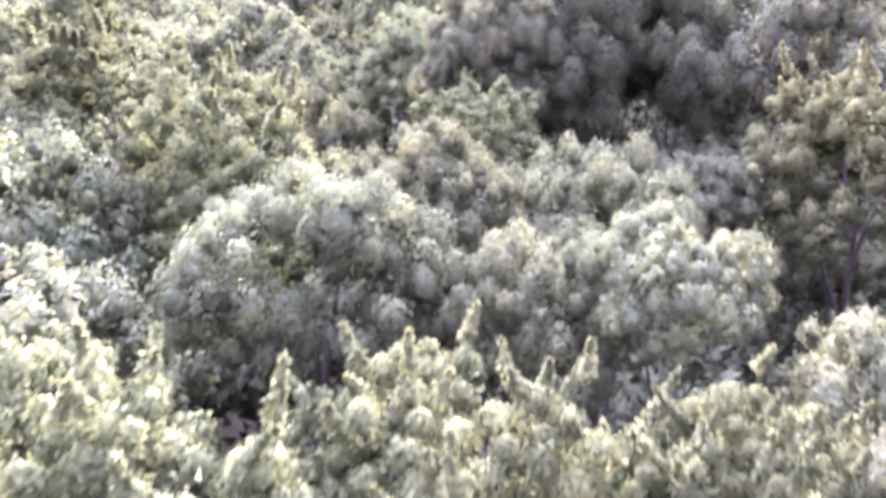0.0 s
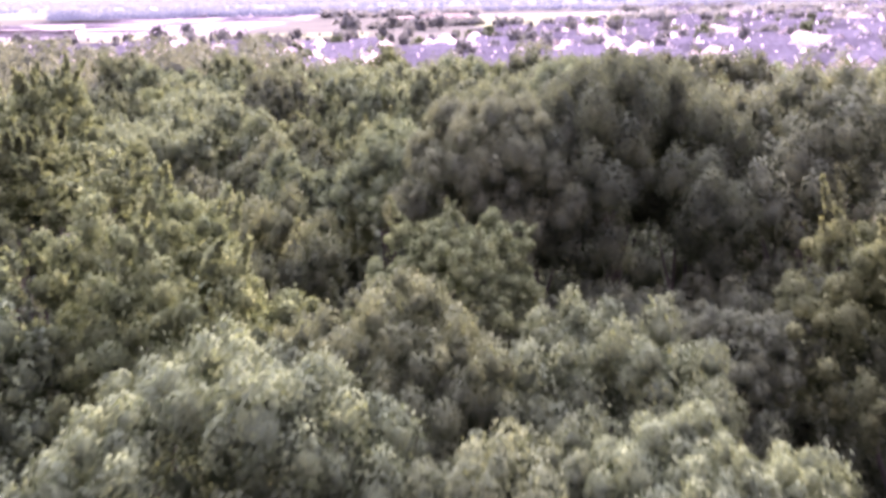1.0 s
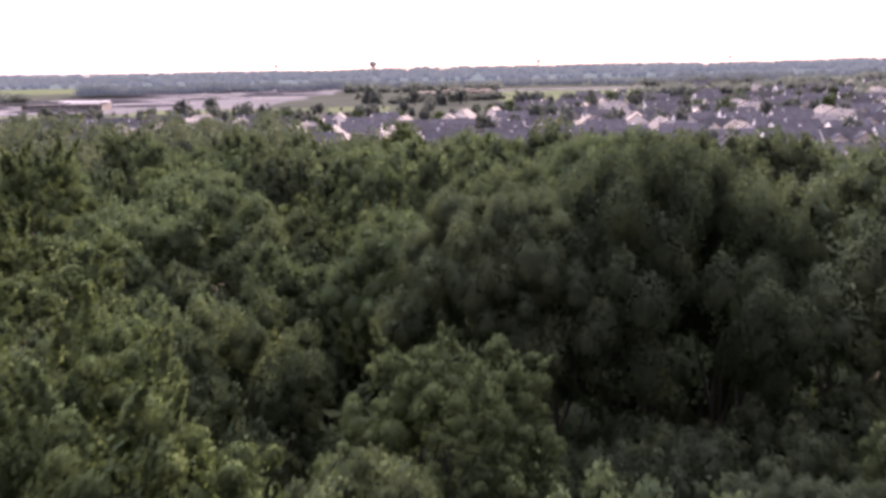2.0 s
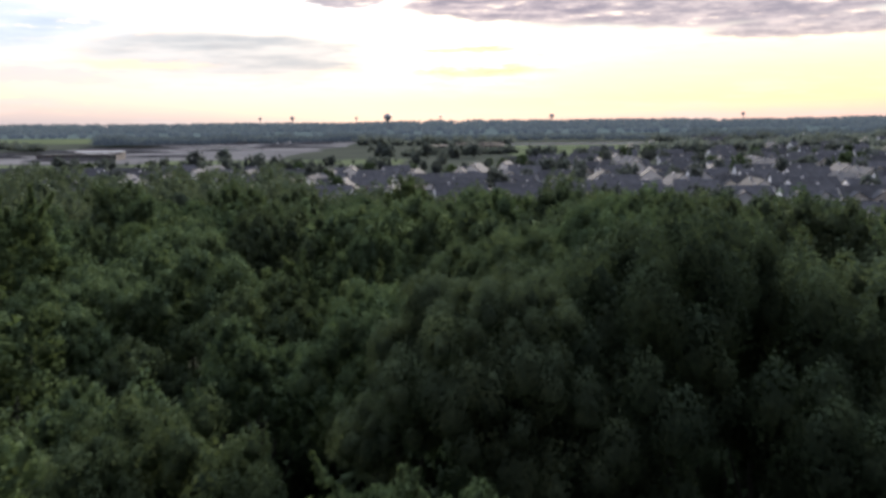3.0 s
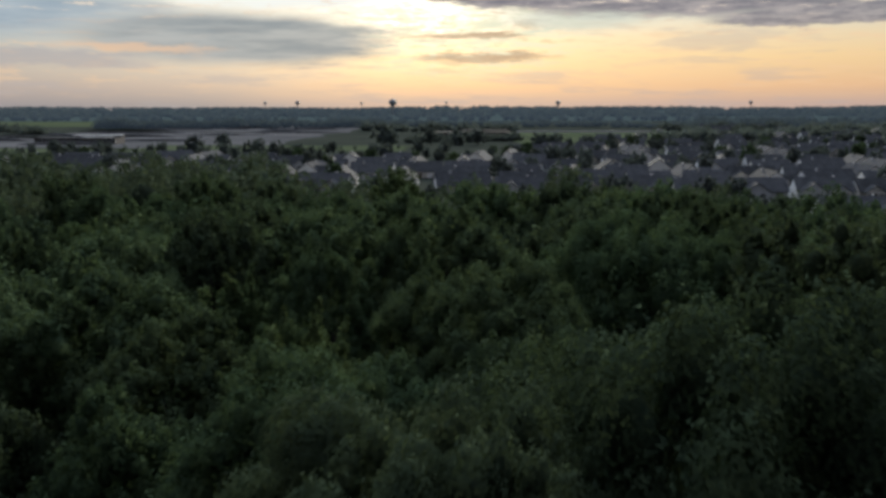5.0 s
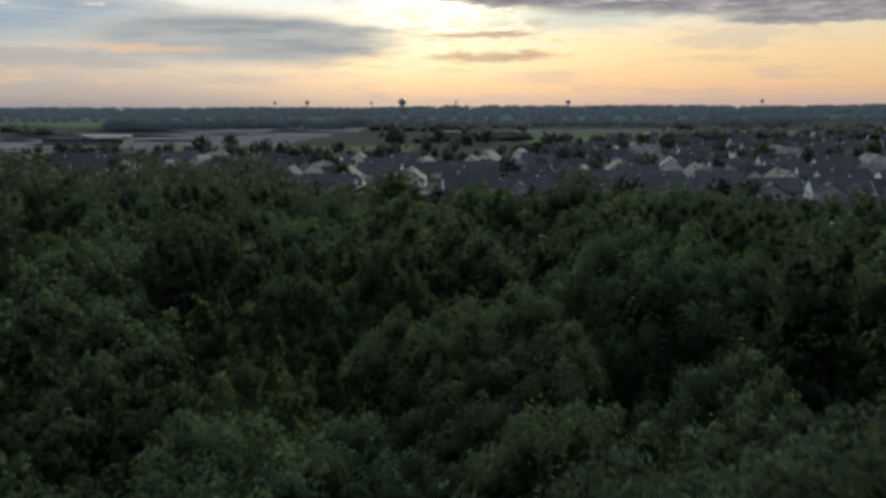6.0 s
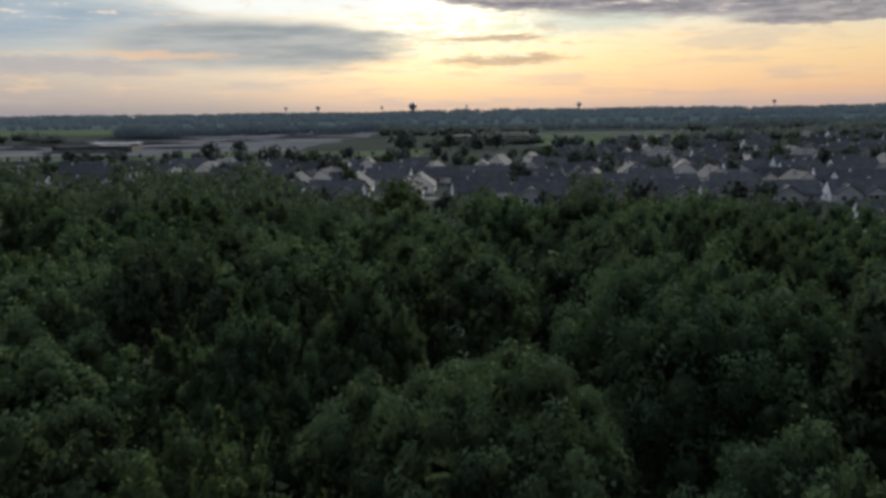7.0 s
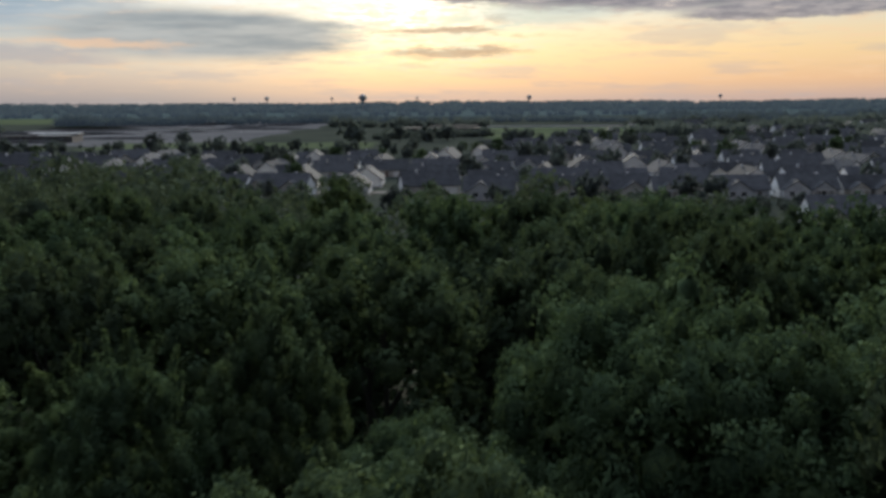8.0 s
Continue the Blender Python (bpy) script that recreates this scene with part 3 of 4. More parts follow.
def far_trees(name, spots, label, seed, leaf=0.30, lobes=8, per_lobe=13, mat=LEAF_HAZED):
    """Many far trees in one mesh: x, y, top, radius each."""
    kinds = [crown_arrays(seed + i, lobes, per_lobe, leaf, lobe_size=(0.28, 0.45), core=0.0) for i in range(4)]
    rng = np.random.default_rng(seed)
    v, f3, f4, facing, count = [], [], [], [], 0
    for x, y, top, radius in spots:
        a, b, c, d = kinds[rng.integers(4)]
        t = rng.uniform(0, 6.28)
        m = np.array([[math.cos(t), -math.sin(t), 0], [math.sin(t), math.cos(t), 0], [0, 0, 1]])
        v.append(a @ m.T * np.array([radius, radius, min(radius * 1.1, top / 1.75)]) + np.array([x, y, top]))
        f3.append(b + count), f4.append(c + count), facing.append(d @ m.T)
        count += len(a)
    me = foliage_mesh(name, (np.concatenate(v), np.concatenate(f3), np.concatenate(f4), np.concatenate(facing)), mat)
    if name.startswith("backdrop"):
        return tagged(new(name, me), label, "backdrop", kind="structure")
    return tagged(new(name, me), label, "trees", kind="stuff")


BEYOND = build_wood()
if BEYOND:
    far_trees("outer_woodland", BEYOND, "dense green broadleaf wood at the outer edge of the forest", 5, 0.14, 22, 32, LEAF_EDGE)


def build_undergrowth():
    """The lower storey of the wood: bushes and young trees between the trunks."""
    rng = random.Random(77)
    spots = [(a + c * f * math.cos(i * 2.4), b + c * f * math.sin(i * 2.4), rng.uniform(12.5, 16), 2.9)
             for a, b, c in HOLLOWS + [(7.0, 35.6, 4.5), (12.2, 36.0, 4.2), (9.8, 26.6, 3.6), (-4.5, 36.0, 4.0)] for i, f in enumerate((0.0, 0.45, 0.5, 0.55, 0.85, 0.9, 0.9, 0.95, 1.0, 0.7, 0.3, 1.1))]
    for _ in range(5000):
        if len(spots) >= 600:
            break
        y = rng.uniform(-30, 150)
        x = rng.uniform(-0.56 * max(y, 0) - 32, 0.56 * max(y, 0) + 34)
        if y < wood_edge(x) - 2 and all((x - a) ** 2 + (y - b) ** 2 > 9 for a, b, *_ in spots):
            spots.append((x, y, rng.uniform(11, 16), rng.uniform(2.6, 3.8)))
    for _ in range(150):
        y = rng.uniform(76, 142)
        spots.append((rng.uniform(-24, 34), y, rng.choice((6.5, 8.5, 11.0, 13.0)) + rng.uniform(-1, 1), rng.uniform(3.4, 4.6)))
    far_trees("undergrowth", spots, "dark green bushes and young trees under the wood", 91, 0.20, 18, 12, LEAF_DARK)


build_undergrowth()

# ---- ground and fields ----
GROUND = mottled("grass_ground", (0.034, 0.040, 0.034), (0.054, 0.060, 0.048), 0.02, 0.95, 0.0, 40, spec=0.0)
LAWN = mottled("lawn", (0.065, 0.095, 0.035), (0.110, 0.145, 0.055), 0.05, 0.95, 0.0, 30, spec=0.0)
MEADOW = mottled("meadow", (0.058, 0.074, 0.044), (0.086, 0.104, 0.060), 0.01, 0.95, 0.0, 30, spec=0.0)
SOIL = mottled("bare_soil", (0.062, 0.064, 0.068), (0.132, 0.130, 0.134), 0.012, 0.95, 0.0, 20, spec=0.0)
ASPHALT = mottled("asphalt", (0.045, 0.045, 0.048), (0.085, 0.085, 0.088), 0.3, 0.9, 0.2, 20, spec=0.03)
# very dark litter colour with a green tinge
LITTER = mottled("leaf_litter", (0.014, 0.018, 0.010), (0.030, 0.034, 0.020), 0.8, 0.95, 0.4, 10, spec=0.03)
CONCRETE = mottled("concrete", (0.30, 0.29, 0.28), (0.44, 0.43, 0.41), 0.3, 0.85, 0.2, 20, spec=0.03)


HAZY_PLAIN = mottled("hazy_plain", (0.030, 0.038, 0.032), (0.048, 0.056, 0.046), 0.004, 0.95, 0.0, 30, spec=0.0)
# the plain's haze is put in as a weak blue-grey emission
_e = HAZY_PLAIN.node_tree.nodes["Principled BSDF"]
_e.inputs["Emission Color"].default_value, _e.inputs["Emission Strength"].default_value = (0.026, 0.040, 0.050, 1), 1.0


def sheet(name, x0, x1, y0, y1, z, mat, label, category="ground", wave=0.0, seed=1):
    """A flat piece of land with an uneven rim and a thickness."""
    rng = random.Random(seed)
    bm = bmesh.new()
    rim = []
    steps = 14
    for (ax, ay), (bx, by) in (((x0, y0), (x1, y0)), ((x1, y0), (x1, y1)), ((x1, y1), (x0, y1)), ((x0, y1), (x0, y0))):
        for i in range(steps):
            t = i / steps
            rim.append((ax + (bx - ax) * t + rng.uniform(-wave, wave), ay + (by - ay) * t + rng.uniform(-wave, wave)))
    top = [bm.verts.new((x, y, z)) for x, y in rim]
    low = [bm.verts.new((x, y, -0.3)) for x, y in rim]
    bm.faces.new(top)
    for i in range(len(rim)):
        j = (i + 1) % len(rim)
        bm.faces.new((low[i], low[j], top[j], top[i]))
    ob = part(name, bm, mat, None)
    return tagged(ob, label, category, kind="structure")


def build_ground():
    bm = bmesh.new()
    bmesh.ops.create_grid(bm, x_segments=40, y_segments=40, size=4950)
    ob = part("ground", bm, GROUND, None)
    tagged(ob, "wide flat land under grass and scrub", "ground", kind="structure")


build_ground()
sheet("field_green", -420, -262, 500, 640, 0.06, MEADOW, "bright green mown field beside the low building", wave=5, seed=2)
sheet("field_bare", -450, -165, 655, 1480, 0.05, SOIL, "bare grey-brown graded soil of a building site", wave=12, seed=3)
sheet("field_strip", -240, -60, 612, 690, 0.10, MEADOW, "bright green strip of mown grass", wave=4, seed=4)
sheet("field_meadow", 20, 165, 740, 1000, 0.06, MEADOW, "bright green open meadow", wave=6, seed=5)
sheet("field_far", -1100, -460, 1250, 2100, 0.05, MEADOW, "pale green farmland", wave=20, seed=6)
sheet("forest_floor", -150, 110, -60, 150, 0.08, LITTER, "very dark green-tinged leaf litter under the trees", wave=6, seed=8)
sheet("road", 10, 330, 1010, 1022, 0.12, CONCRETE, "long pale concrete road past the meadow", "road", wave=0.2, seed=7)


def windrows():
    """Low ridges and pale haul tracks on the bare site."""
    rng = random.Random(14)
    for i in range(44):
        x, y, long = rng.uniform(-480, -210), rng.uniform(700, 1420), rng.uniform(30, 120)
        high = rng.uniform(0.5, 2.2)
        bm = bmesh.new()
        tube(bm, [(x + long * (t - 0.5), y + 4 * math.sin(t * 5 + i), 0.1 + high * 0.2 * (1 - abs(2 * t - 1))) for t in (0.0, 0.2, 0.4, 0.6, 0.8, 1.0)],
             [0.3, high, high * 1.3, high * 1.1, high, 0.3], 8)
        mat = (ASPHALT, SOIL, LITTER, SOIL, SOIL, CONCRETE)[i % 6]
        tagged(part("earth_ridge", bm, mat, None), "low ridge of heaped earth on the bare site", "earth ridge", "earth ridges")


windrows()
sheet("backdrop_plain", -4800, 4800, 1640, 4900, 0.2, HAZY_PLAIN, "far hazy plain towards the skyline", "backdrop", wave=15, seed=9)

# ---- houses ----
SHINGLE = mottled("roof_shingle", (0.040, 0.042, 0.047), (0.070, 0.073, 0.080), 0.6, 0.9, 0.4, 12, spec=0.04, per_object=0.5)
SHINGLE_BROWN = mottled("roof_shingle_brown", (0.046, 0.048, 0.054), (0.080, 0.083, 0.092), 0.6, 0.9, 0.4, 12, spec=0.04, per_object=0.4)
SIDING = mottled("siding_grey", (0.40, 0.42, 0.45), (0.54, 0.56, 0.59), 0.5, 0.7, 0.15, 9, per_object=0.3)
SIDING_BEIGE = mottled("siding_beige", (0.38, 0.37, 0.35), (0.52, 0.51, 0.48), 0.5, 0.7, 0.15, 9, per_object=0.3)
WHITE = mottled("white_trim", (0.70, 0.71, 0.72), (0.80, 0.81, 0.82), 0.7, 0.6, 0.1, 9)
BRICK_RED = mottled("brick", (0.045, 0.042, 0.044), (0.078, 0.070, 0.072), 1.5, 0.9, 0.3, 9)
STEEL = mottled("painted_steel", (0.20, 0.22, 0.24), (0.30, 0.32, 0.34), 0.2, 0.5, 0.1, 9)
STEEL_PALE = mottled("pale_steel", (0.50, 0.51, 0.52), (0.62, 0.63, 0.64), 0.2, 0.45, 0.1, 9)
GLASS, _k, _s = material("window_glass", 0.06, 0.6)
_s.inputs["Base Color"].default_value = (0.03, 0.035, 0.04, 1)
DOOR, _k, _s = material("door_paint", 0.5)
_s.inputs["Base Color"].default_value = (0.10, 0.045, 0.035, 1)


def prism(bm, x0, x1, y0, y1, z, rise, along="x"):
    """A gable: a triangle of that rise over the rectangle, drawn out along x or y."""
    if along == "x":
        m = (y0 + y1) / 2
        a = [(x, *p) for x in (x0, x1) for p in ((y0, z), (y1, z), (m, z + rise))]
    else:
        m = (x0 + x1) / 2
        a = [(p[0], y, p[1]) for y in (y0, y1) for p in ((x0, z), (x1, z), (m, z + rise))]
    v = [bm.verts.new(p) for p in a]
    for f in ((0, 1, 2), (3, 5, 4), (0, 3, 4, 1), (1, 4, 5, 2), (2, 5, 3, 0)):
        bm.faces.new([v[i] for i in f])
    bmesh.ops.recalc_face_normals(bm, faces=bm.faces[:])
    return bm


def roof_slabs(bm, x0, x1, y0, y1, z, rise, along="x", over=0.45, thick=0.22):
    """Two slopes with eaves, verges and a thickness."""
    wide = (y1 - y0) / 2 if along == "x" else (x1 - x0) / 2
    mid = (y0 + y1) / 2 if along == "x" else (x0 + x1) / 2
    lo, hi = (x0 - over, x1 + over) if along == "x" else (y0 - over, y1 + over)
    drop = rise * over / wide
    for s in (-1, 1):
        profile = [(mid, z + rise + thick), (mid + s * (wide + over), z - drop + thick), (mid + s * (wide + over), z - drop + 0.03), (mid, z + rise + 0.03)]
        ring = []
        for e in (lo, hi):
            ring.append([bm.verts.new((e, p, q) if along == "x" else (p, e, q)) for p, q in profile])
        for i in range(4):
            j = (i + 1) % 4
            bm.faces.new((ring[0][i], ring[0][j], ring[1][j], ring[1][i]))
        bm.faces.new(ring[0][::-1]), bm.faces.new(ring[1])
    bmesh.ops.recalc_face_normals(bm, faces=bm.faces[:])
    return bm


def window(parent, x, y, z, w, h, face):
    """A framed window on the wall that looks along -y or +y (face -1, 1) or x (face 2, -2), with its pane as a piece of its own."""
    bm = bmesh.new()
    t = 0.12
    for a0, a1, b0, b1 in ((-w / 2 - t, w / 2 + t, -t, 0), (-w / 2 - t, w / 2 + t, h, h + t), (-w / 2 - t, -w / 2, 0, h), (w / 2, w / 2 + t, 0, h), (-0.04, 0.04, 0, h)):
        if abs(face) == 1:
            box(bm, x + a0, x + a1, y - 0.07, y + 0.07, z + b0, z + b1)
        else:
            box(bm, x - 0.07, x + 0.07, y + a0, y + a1, z + b0, z + b1)
    win = part("window", bm, WHITE, parent, "white framed window")
    bm = bmesh.new()
    if abs(face) == 1:
        box(bm, x - w / 2, x + w / 2, y - 0.03, y + 0.03, z, z + h)
    else:
        box(bm, x - 0.03, x + 0.03, y - w / 2, y + w / 2, z, z + h)
    part("pane", bm, GLASS, win, "dark window glass")


def house(name, seed, siding, shingle, label, wide=17.0, deep=10.5, eave=2.9, rise=3.9, wings=((-4.3, 7.8, 2.6, True), (3.7, 6.2, 1.8, False)), chimney=True):
    """A one-storey house: ridge along x, white gable ends, cross gables towards -y."""
    root = new(name)
    tagged(root, label, "house", "houses of the estate")
    x0, x1, y0, y1 = -wide / 2, wide / 2, -deep / 2, deep / 2
    part("wall", box(bmesh.new(), x0, x1, y0, y1, -0.2, eave), siding, root)
    for s, a, b in ((-1, x0 - 0.04, x0 + 0.25), (1, x1 - 0.25, x1 + 0.04)):
        bm = bmesh.new()
        prism(bm, a, b, y0 + 0.02, y1 - 0.02, eave, rise - 0.02)
        part("gable_end", bm, WHITE, root, "white boarded gable end")
        bm = bmesh.new()
        box(bm, a - (0.03 if s < 0 else 0), b + (0.03 if s > 0 else 0), y0 + 0.4, y1 - 0.4, 0.3, eave - 0.1)
        part("end_wall", bm, WHITE, root, "white boarded end wall")
    part("roof", roof_slabs(bmesh.new(), x0, x1, y0, y1, eave, rise), shingle, root, "dark shingle roof")
    for cx, w, out, porch in wings:
        h = w / 2 * 0.66
        a, b = cx - w / 2, cx + w / 2
        back = y0 + (h + 0.3) / (rise / (deep / 2)) + 0.6
        if porch:
            wing = part("wing_wall", box(bmesh.new(), a, b, y0 - out, y0 - 0.01, -0.2, eave - 0.02), siding, root)
            window(root, cx - w * 0.2, y0 - out - 0.02, 1.0, 1.5, 1.4, -1)
            window(root, cx + w * 0.2, y0 - out - 0.02, 1.0, 1.5, 1.4, -1)
        else:
            bm = bmesh.new()
            box(bm, a, b, y0 - out, y0 - 0.01, eave - 0.35, eave - 0.02)
            part("porch_beam", bm, WHITE, root, "white porch beam")
            for i in range(4):
                px = a + 0.15 + (w - 0.3) * i / 3
                part("porch_post", box(bmesh.new(), px - 0.11, px + 0.11, y0 - out + 0.02, y0 - out + 0.24, 0, eave - 0.35), WHITE, root, "white porch post")
            part("porch_door", box(bmesh.new(), cx - 0.9, cx + 0.9, y0 - 0.05, y0 - 0.005, 0.1, 2.2), GLASS, root, "dark glazed porch door")
        bm = bmesh.new()
        prism(bm, a, b, y0 - out + 0.02, y0 + 0.4, eave, h, "y")
        part("wing_gable", bm, siding, root)
        part("wing_roof", roof_slabs(bmesh.new(), a, b, y0 - out, back - 0.5, eave + 0.004, h, "y", 0.35), shingle, root, "dark shingle roof")
    window(root, x0 - 0.05, 0.5, 1.0, 1.6, 1.3, 2)
    window(root, 0.0 if len(wings) > 1 else x1 - 3, y0 - 0.02, 1.0, 1.3, 1.3, -1)
    part("garage_door", box(bmesh.new(), x0 + 1.0, x0 + 5.8, y1 - 0.02, y1 + 0.05, 0, 2.25, 0.02), WHITE, root, "white panelled garage door")
    part("front_door", box(bmesh.new(), x0 + 8, x0 + 9, y1 - 0.02, y1 + 0.06, 0, 2.1, 0.02), DOOR, root, "dark red front door")
    if chimney:
        part("chimney", box(bmesh.new(), x1 - 5.2, x1 - 4.5, 0.6, 1.2, eave + 2.4, eave + rise + 0.5, 0.03), SIDING, root, "grey flue chimney")
    return root


HOUSES = [
    house("house", 1, SIDING, SHINGLE, "grey one-storey house with dark shingle roof and white gables"),
    house("house", 2, SIDING_BEIGE, SHINGLE, "beige one-storey house with dark roof and white gables", 16.0, 10.0, 2.8, 3.6, ((4.2, 7.0, 2.2, True), (-4.0, 5.6, 1.8, False))),
    house("house", 3, SIDING, SHINGLE_BROWN, "grey bungalow with brown shingle roof and one front gable", 15.0, 10.5, 2.8, 3.8, ((-2.5, 8.0, 2.8, True),)),
    house("house", 4, SIDING_BEIGE, SHINGLE_BROWN, "beige two-gabled house with brown shingle roof", 18.0, 11.0, 3.0, 4.1, ((-5.6, 7.0, 2.4, True), (5.0, 7.0, 2.4, True))),
]


def build_estate():
    rng = random.Random(7)
    spots = []
    # the row that stands nearest
    for x, which in ((10, 2), (29, 1), (47.6, 3), (66.6, 1), (85.0, 2), (104.2, 0), (122.4, 1), (141, 3), (160, 0)):
        spots.append((x, 323 + rng.uniform(-1, 1), rng.uniform(-2, 2), which))
    for i in range(4):
        spots.append((90.8 + i * 18.8, 258 + rng.uniform(-1, 1), rng.uniform(-3, 3), (3, 0, 1, 2)[i]))
    # rows behind it, to the right a long way off
    for row, y in enumerate((352, 384, 420, 458, 500, 545, 595, 655, 720, 800, 890, 990, 1100, 1230)):
        left = 20 + max(0, y - 560) * 0.40 if y > 560 else 8
        right = 0.46 * y + 60
        x = left + rng.uniform(0, 12)
        while x < right:
            if rng.random() < (0.93 if y < 600 else 0.75):
                spots.append((x, y + rng.uniform(-5, 5), rng.choice((0, 180, 90, 0, 0)) + rng.uniform(-12, 12), rng.randrange(4)))
            x += rng.uniform(19, 24) if y < 600 else rng.uniform(23, 36)
    # the smaller rows to the left
    for row, y in enumerate((335, 366, 400, 436, 472)):
        x = -6 - rng.uniform(0, 8)
        while x > -0.50 * y - 20 and x > -250:
            if rng.random() < 0.9:
                spots.append((x, y + rng.uniform(-5, 5), rng.choice((0, 180, 90, 270, 0, 30)) + rng.uniform(-14, 14), rng.randrange(4)))
            x -= rng.uniform(18, 25)
    used = set()
    for x, y, turn, which in spots:
        m = pose(x, y, 0, 0, 0, turn)
        if which not in used:
            used.add(which)
            HOUSES[which].matrix_basis = m
        else:
            copy_thing(HOUSES[which], m)
    return spots


SPOTS = build_estate()
for row, y in enumerate((339, 402, 480, 568, 690)):
    sheet(f"street_{row + 1}", -240 if y < 560 else 90, 330, y - 3.5, y + 3.5, 0.14 + row * 0.01, ASPHALT, "grey asphalt street between the houses", "street", wave=0.15, seed=20 + row)


def build_yard_trees():
    rng = random.Random(23)
    made = 0
    kinds = ("garden", "garden", "garden", "oak")
    spots = []
    for _ in range(4000):
        if made >= 275:
            break
        y = rng.uniform(235, 760)
        x = rng.uniform(-0.5 * y, 0.52 * y + 10)
        if y > 560 and x < 40 or y < 318 and x > 30:
            continue
        if y < wood_edge(x) + 30 or any((x - a) ** 2 + (y - b) ** 2 < 12 ** 2 for a, b, *_ in SPOTS) or any((x - a) ** 2 + (y - b) ** 2 < 36 for a, b in spots):
            continue
        spots.append((x, y))
        top = rng.uniform(5.5, 11)
        tree("yard_tree", rng.choice(kinds), "yard", rng.randrange(3), x, y, top, top * rng.uniform(0.32, 0.42), rng.uniform(0, 6), rng.uniform(1.1, 1.5), "trees in the gardens")
        made += 1
    # low shrubs along the back of the first gardens
    for i in range(26):
        x = 34 + i * 2.9 + rng.uniform(-1, 1)
        y = (308 if x < 78 else 244) - rng.uniform(0, 14) - (i % 3) * 8
        top = rng.uniform(2.6, 5.2)
        tree("garden_shrub", "garden", "yard", rng.randrange(3), x, y, top, top * rng.uniform(0.42, 0.55), rng.uniform(0, 6), rng.uniform(0.9, 1.3), "shrubs of the gardens")
    for i in range(16):
        top = rng.uniform(2.4, 4.6)
        tree("garden_shrub", "garden", "yard", rng.randrange(3), 72 + i * 1.6 + rng.uniform(-1, 1), 274 + (i * 7) % 26, top, top * rng.uniform(0.45, 0.6), rng.uniform(0, 6), 1.0, "shrubs of the gardens")
    # single trees on the open land
    for x, y, top, r in ((-187, 596, 11.5, 6.6), (-170, 604, 12.0, 5.4), (-181, 640, 8, 3.6), (-76, 664, 18, 8.6), (-70, 655, 12, 6.0), (-45, 690, 12, 5.0), (-26, 700, 13, 8.0),
                         (-12, 705, 12, 6.5), (30, 640, 12, 7.0), (40, 652, 10.5, 6.0), (-104, 520, 9, 4.6), (-520, 900, 12, 6), (-500, 905, 10, 5), (-60, 900, 13, 7), (-44, 905, 11, 6), (36, 290, 10.5, 4.5), (62, 292, 10, 3.5), (70, 293, 9.5, 3.4)):
        tree("field_tree", "garden", "yard", rng.randrange(3), x, y, top, r, rng.uniform(0, 6), 1.0, "single trees on the open land")


build_yard_trees()


def build_far_woods():
    rng = random.Random(31)

    def belt(x0, y0, x1, y1, count, tops, radii, spread):
        spots = []
        for _ in range(count):
            t = rng.random()
            spots.append((x0 + (x1 - x0) * t + rng.uniform(-spread, spread) * 0.3, y0 + (y1 - y0) * t + rng.uniform(-spread, spread), rng.uniform(*tops) * (0.86 + 0.2 * math.sin(t * 23) * math.sin(t * 9 + 1)), rng.uniform(*radii)))
        return spots

    # far belts carry haze in their leaf colour, the backdrop ones in a glow
    label = "dark green belt of far broadleaf trees"
    far_trees("backdrop_woods", belt(-480, 1130, -150, 1230, 190, (8, 14), (6, 10), 26), label, 41, mat=LEAF_BELT_HAZE)
    far_trees("backdrop_woods", belt(-170, 1300, 320, 1200, 150, (6, 10), (6, 10), 40), label, 42, mat=LEAF_BELT_HAZE)
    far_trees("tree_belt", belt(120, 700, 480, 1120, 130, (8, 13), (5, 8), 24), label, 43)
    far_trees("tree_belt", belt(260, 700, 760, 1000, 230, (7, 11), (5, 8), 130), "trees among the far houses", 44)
    far_trees("backdrop_woods", belt(250, 1200, 1000, 1350, 240, (9, 14), (6, 9), 150), label, 45, mat=LEAF_BELT_HAZE)
    far_trees("backdrop_woods", belt(-1000, 1680, 1000, 1720, 230, (10, 16), (8, 13), 60), label, 46, 0.36, 7, 10, LEAF_BACKDROP_HAZE)
    far_trees("backdrop_woods", belt(-1400, 2300, 1400, 2300, 430, (12, 18), (14, 24), 120), label, 47, 0.36, 7, 10, LEAF_BACKDROP_HAZE)
    far_trees("backdrop_woods", belt(-2000, 3300, 2000, 3300, 330, (15, 20), (22, 34), 160), label, 48, 0.36, 7, 10, LEAF_BACKDROP_HAZE)
    far_trees("backdrop_woods", belt(-2600, 4500, 2600, 4500, 380, (19, 22.5), (30, 46), 120), "wooded skyline in the far distance", 49, 0.36, 7, 10, LEAF_BACKDROP_HAZE)
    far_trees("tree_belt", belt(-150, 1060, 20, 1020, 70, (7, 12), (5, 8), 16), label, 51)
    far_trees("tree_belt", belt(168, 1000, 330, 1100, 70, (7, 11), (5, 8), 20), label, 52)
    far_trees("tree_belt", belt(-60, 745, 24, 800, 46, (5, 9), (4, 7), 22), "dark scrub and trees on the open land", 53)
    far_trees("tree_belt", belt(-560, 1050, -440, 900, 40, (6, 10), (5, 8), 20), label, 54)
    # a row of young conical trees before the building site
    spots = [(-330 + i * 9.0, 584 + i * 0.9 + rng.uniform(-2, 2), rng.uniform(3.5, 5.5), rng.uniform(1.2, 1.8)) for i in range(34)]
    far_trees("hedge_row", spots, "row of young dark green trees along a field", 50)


build_far_woods()


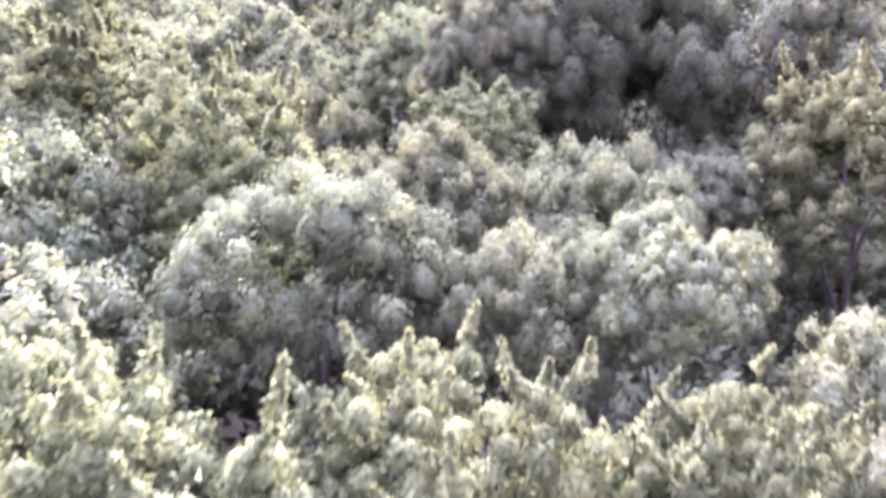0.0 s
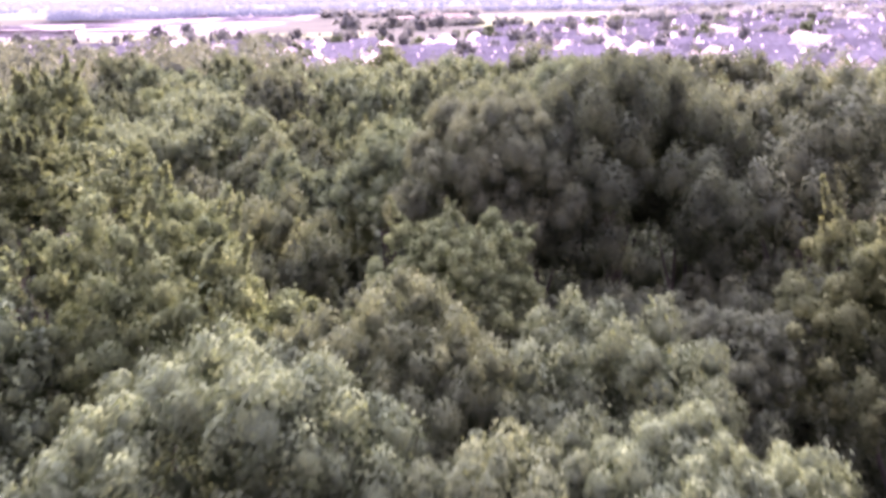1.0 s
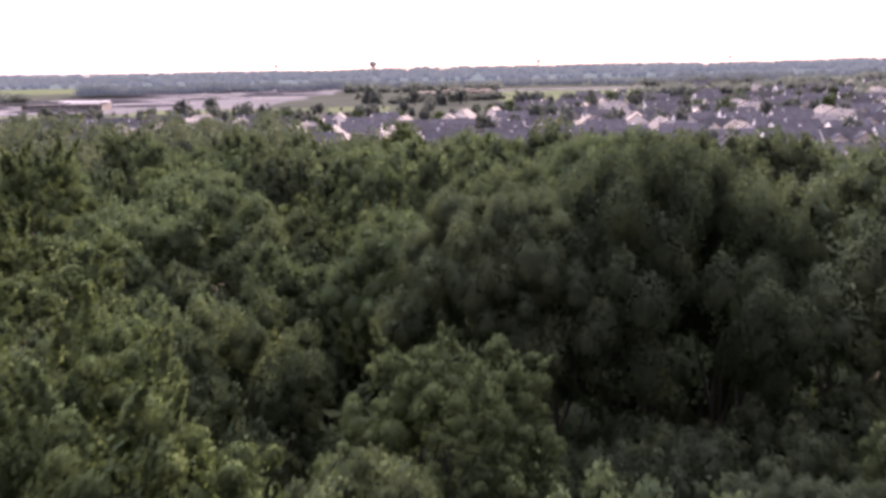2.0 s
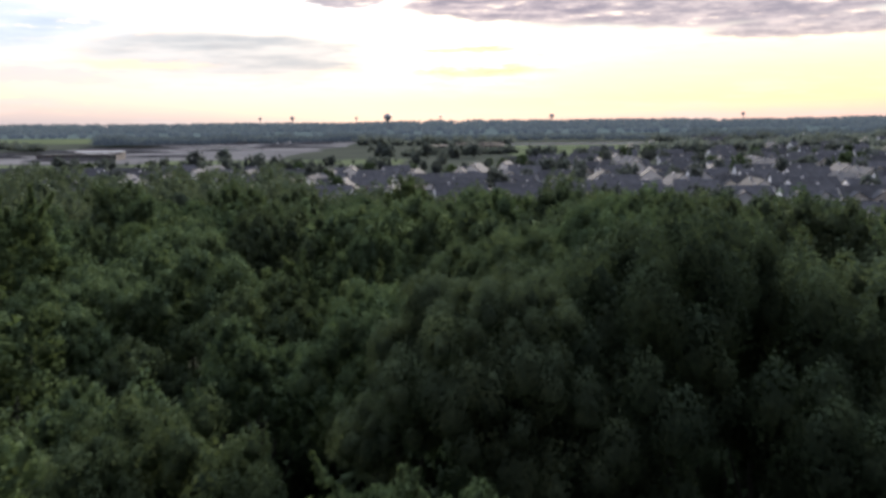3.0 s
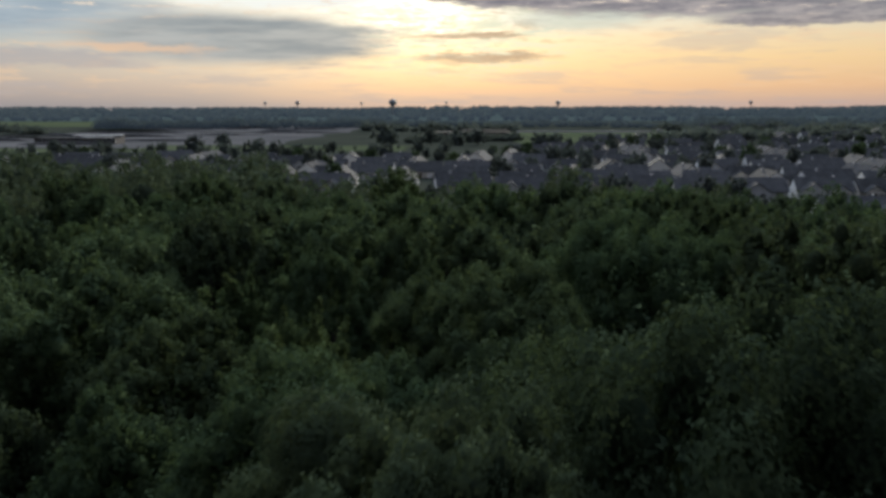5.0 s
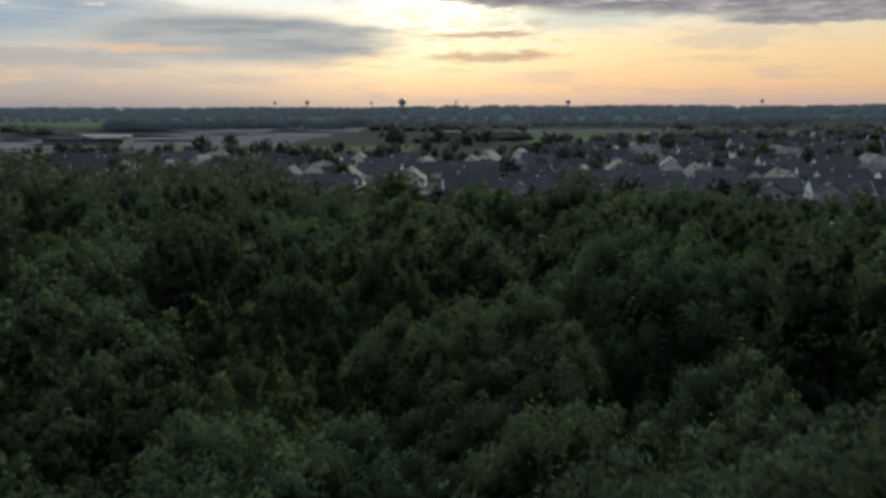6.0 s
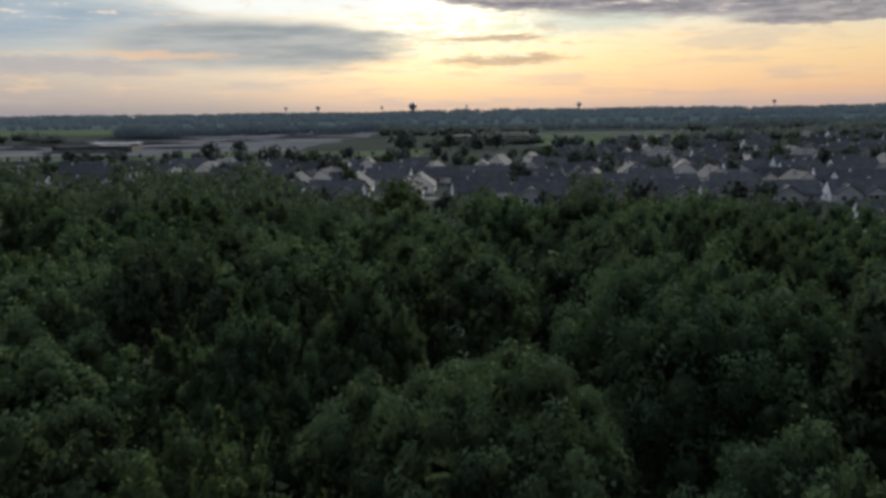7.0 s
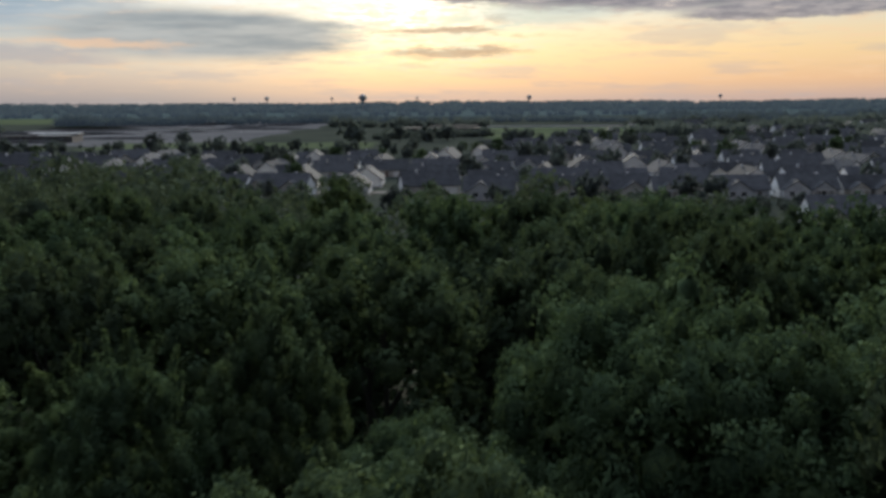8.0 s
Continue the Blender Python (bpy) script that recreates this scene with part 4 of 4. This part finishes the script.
# ---- water towers ----
def water_tower(x, y, top, radius, label):
    root = new("water_tower")
    root.location = (x, y, 0)
    tagged(root, label, "water tower", "water towers on the skyline")
    bm = bmesh.new()
    profile = [(0.001, top), (radius * 0.45, top - radius * 0.12), (radius * 0.82, top - radius * 0.42), (radius, top - radius * 0.85), (radius * 0.95, top - radius * 1.15),
               (radius * 0.6, top - radius * 1.6), (radius * 0.25, top - radius * 1.95), (radius * 0.2, top - radius * 2.1)]
    sides, rings = 20, []
    for r, z in profile:
        rings.append([bm.verts.new((r * math.cos(2 * math.pi * j / sides), r * math.sin(2 * math.pi * j / sides), z)) for j in range(sides)])
    for hi, lo in zip(rings, rings[1:]):
        for j in range(sides):
            bm.faces.new((hi[j], lo[j], lo[(j + 1) % sides], hi[(j + 1) % sides]))
    part("tank", bm, STEEL, root, "dark steel tank")
    stem = tube(bmesh.new(), [(0, 0, -0.2), (0, 0, 2), (0, 0, 6), (0, 0, top - radius * 2)], [radius * 0.42, radius * 0.34, radius * 0.2, radius * 0.19], 14)
    part("stem", stem, STEEL, root, "grey steel stem")
    bm = bmesh.new()
    bmesh.ops.create_cone(bm, cap_ends=True, segments=18, radius1=radius * 1.04, radius2=radius * 1.04, depth=0.35, matrix=Matrix.Translation((0, 0, top - radius * 0.98)))
    part("catwalk", bm, STEEL, root)


for x, y, top, radius in ((-267, 2400, 43.5, 10.5), (217, 3400, 42, 9.0), (-1117, 4450, 44, 8), (-960, 4450, 47, 11), (-650, 4450, 41, 7), (-245, 4450, 42, 6), (1177, 4450, 44, 9), (1980, 4450, 46, 11)):
    water_tower(x, y, top, radius, "water tower with a dark bulb tank on the skyline")


# ---- the low building beside the site ----
def long_building(x, y, wide, deep, high, turn, label, roofing):
    root = new("low_building")
    root.matrix_basis = pose(x, y, 0, 0, 0, turn)
    tagged(root, label, "building")
    part("wall", box(bmesh.new(), -wide / 2, wide / 2, -deep / 2, deep / 2, -0.2, high), BRICK_RED, root, "dark brick wall")
    part("roof", box(bmesh.new(), -wide / 2 - 0.4, wide / 2 + 0.4, -deep / 2 - 0.4, deep / 2 + 0.4, high + 0.004, high + 0.25), SHINGLE, root, "dark flat roof")
    part("roof_panel", box(bmesh.new(), wide * 0.06, wide * 0.44, -deep * 0.3, deep * 0.1, high + 0.254, high + 0.5), roofing, root, "pale raised roof panel")
    part("hall_wall", box(bmesh.new(), -wide * 0.12, wide * 0.48, deep / 2 + 0.5, deep / 2 + 12, -0.2, high + 1.3), BRICK_RED, root)
    part("hall_roof", box(bmesh.new(), -wide * 0.13, wide * 0.49, deep / 2 + 0.42, deep / 2 + 12.4, high + 1.304, high + 1.6), roofing, root, "flat roof")
    n = int(wide / 6)
    for i in range(n):
        part("pier", box(bmesh.new(), -wide / 2 + 1 + i * 6, -wide / 2 + 1.8 + i * 6, -deep / 2 - 0.25, -deep / 2 - 0.004, 0, high), BRICK_RED, root)
        window(root, -wide / 2 + 4.4 + i * 6, -deep / 2 - 0.02, 1.2, 3.2, high * 0.5, -1)


long_building(-316, 716, 60, 16, 4.8, 5, "long low dark brick building with pale flat roofs", STEEL_PALE)
def boundary_wall(x0, x1, y):
    root = new("boundary_wall")
    root.location = (x0, y, 0)
    tagged(root, "long white boundary wall behind the meadow", "wall")
    n = 18
    step = (x1 - x0) / n
    for i in range(n):
        part("panel", box(bmesh.new(), i * step + 0.2, (i + 1) * step - 0.2, -0.12, 0.12, -0.1, 2.0), WHITE, root)
        part("post", box(bmesh.new(), i * step - 0.2, i * step + 0.196, -0.2, 0.2, -0.1, 2.3, 0.03), WHITE, root)


boundary_wall(22, 170, 1004)
long_building(-22, 850, 70, 22, 5.0, 0, "long low brick building with dark flat roofs beyond the trees", SHINGLE)
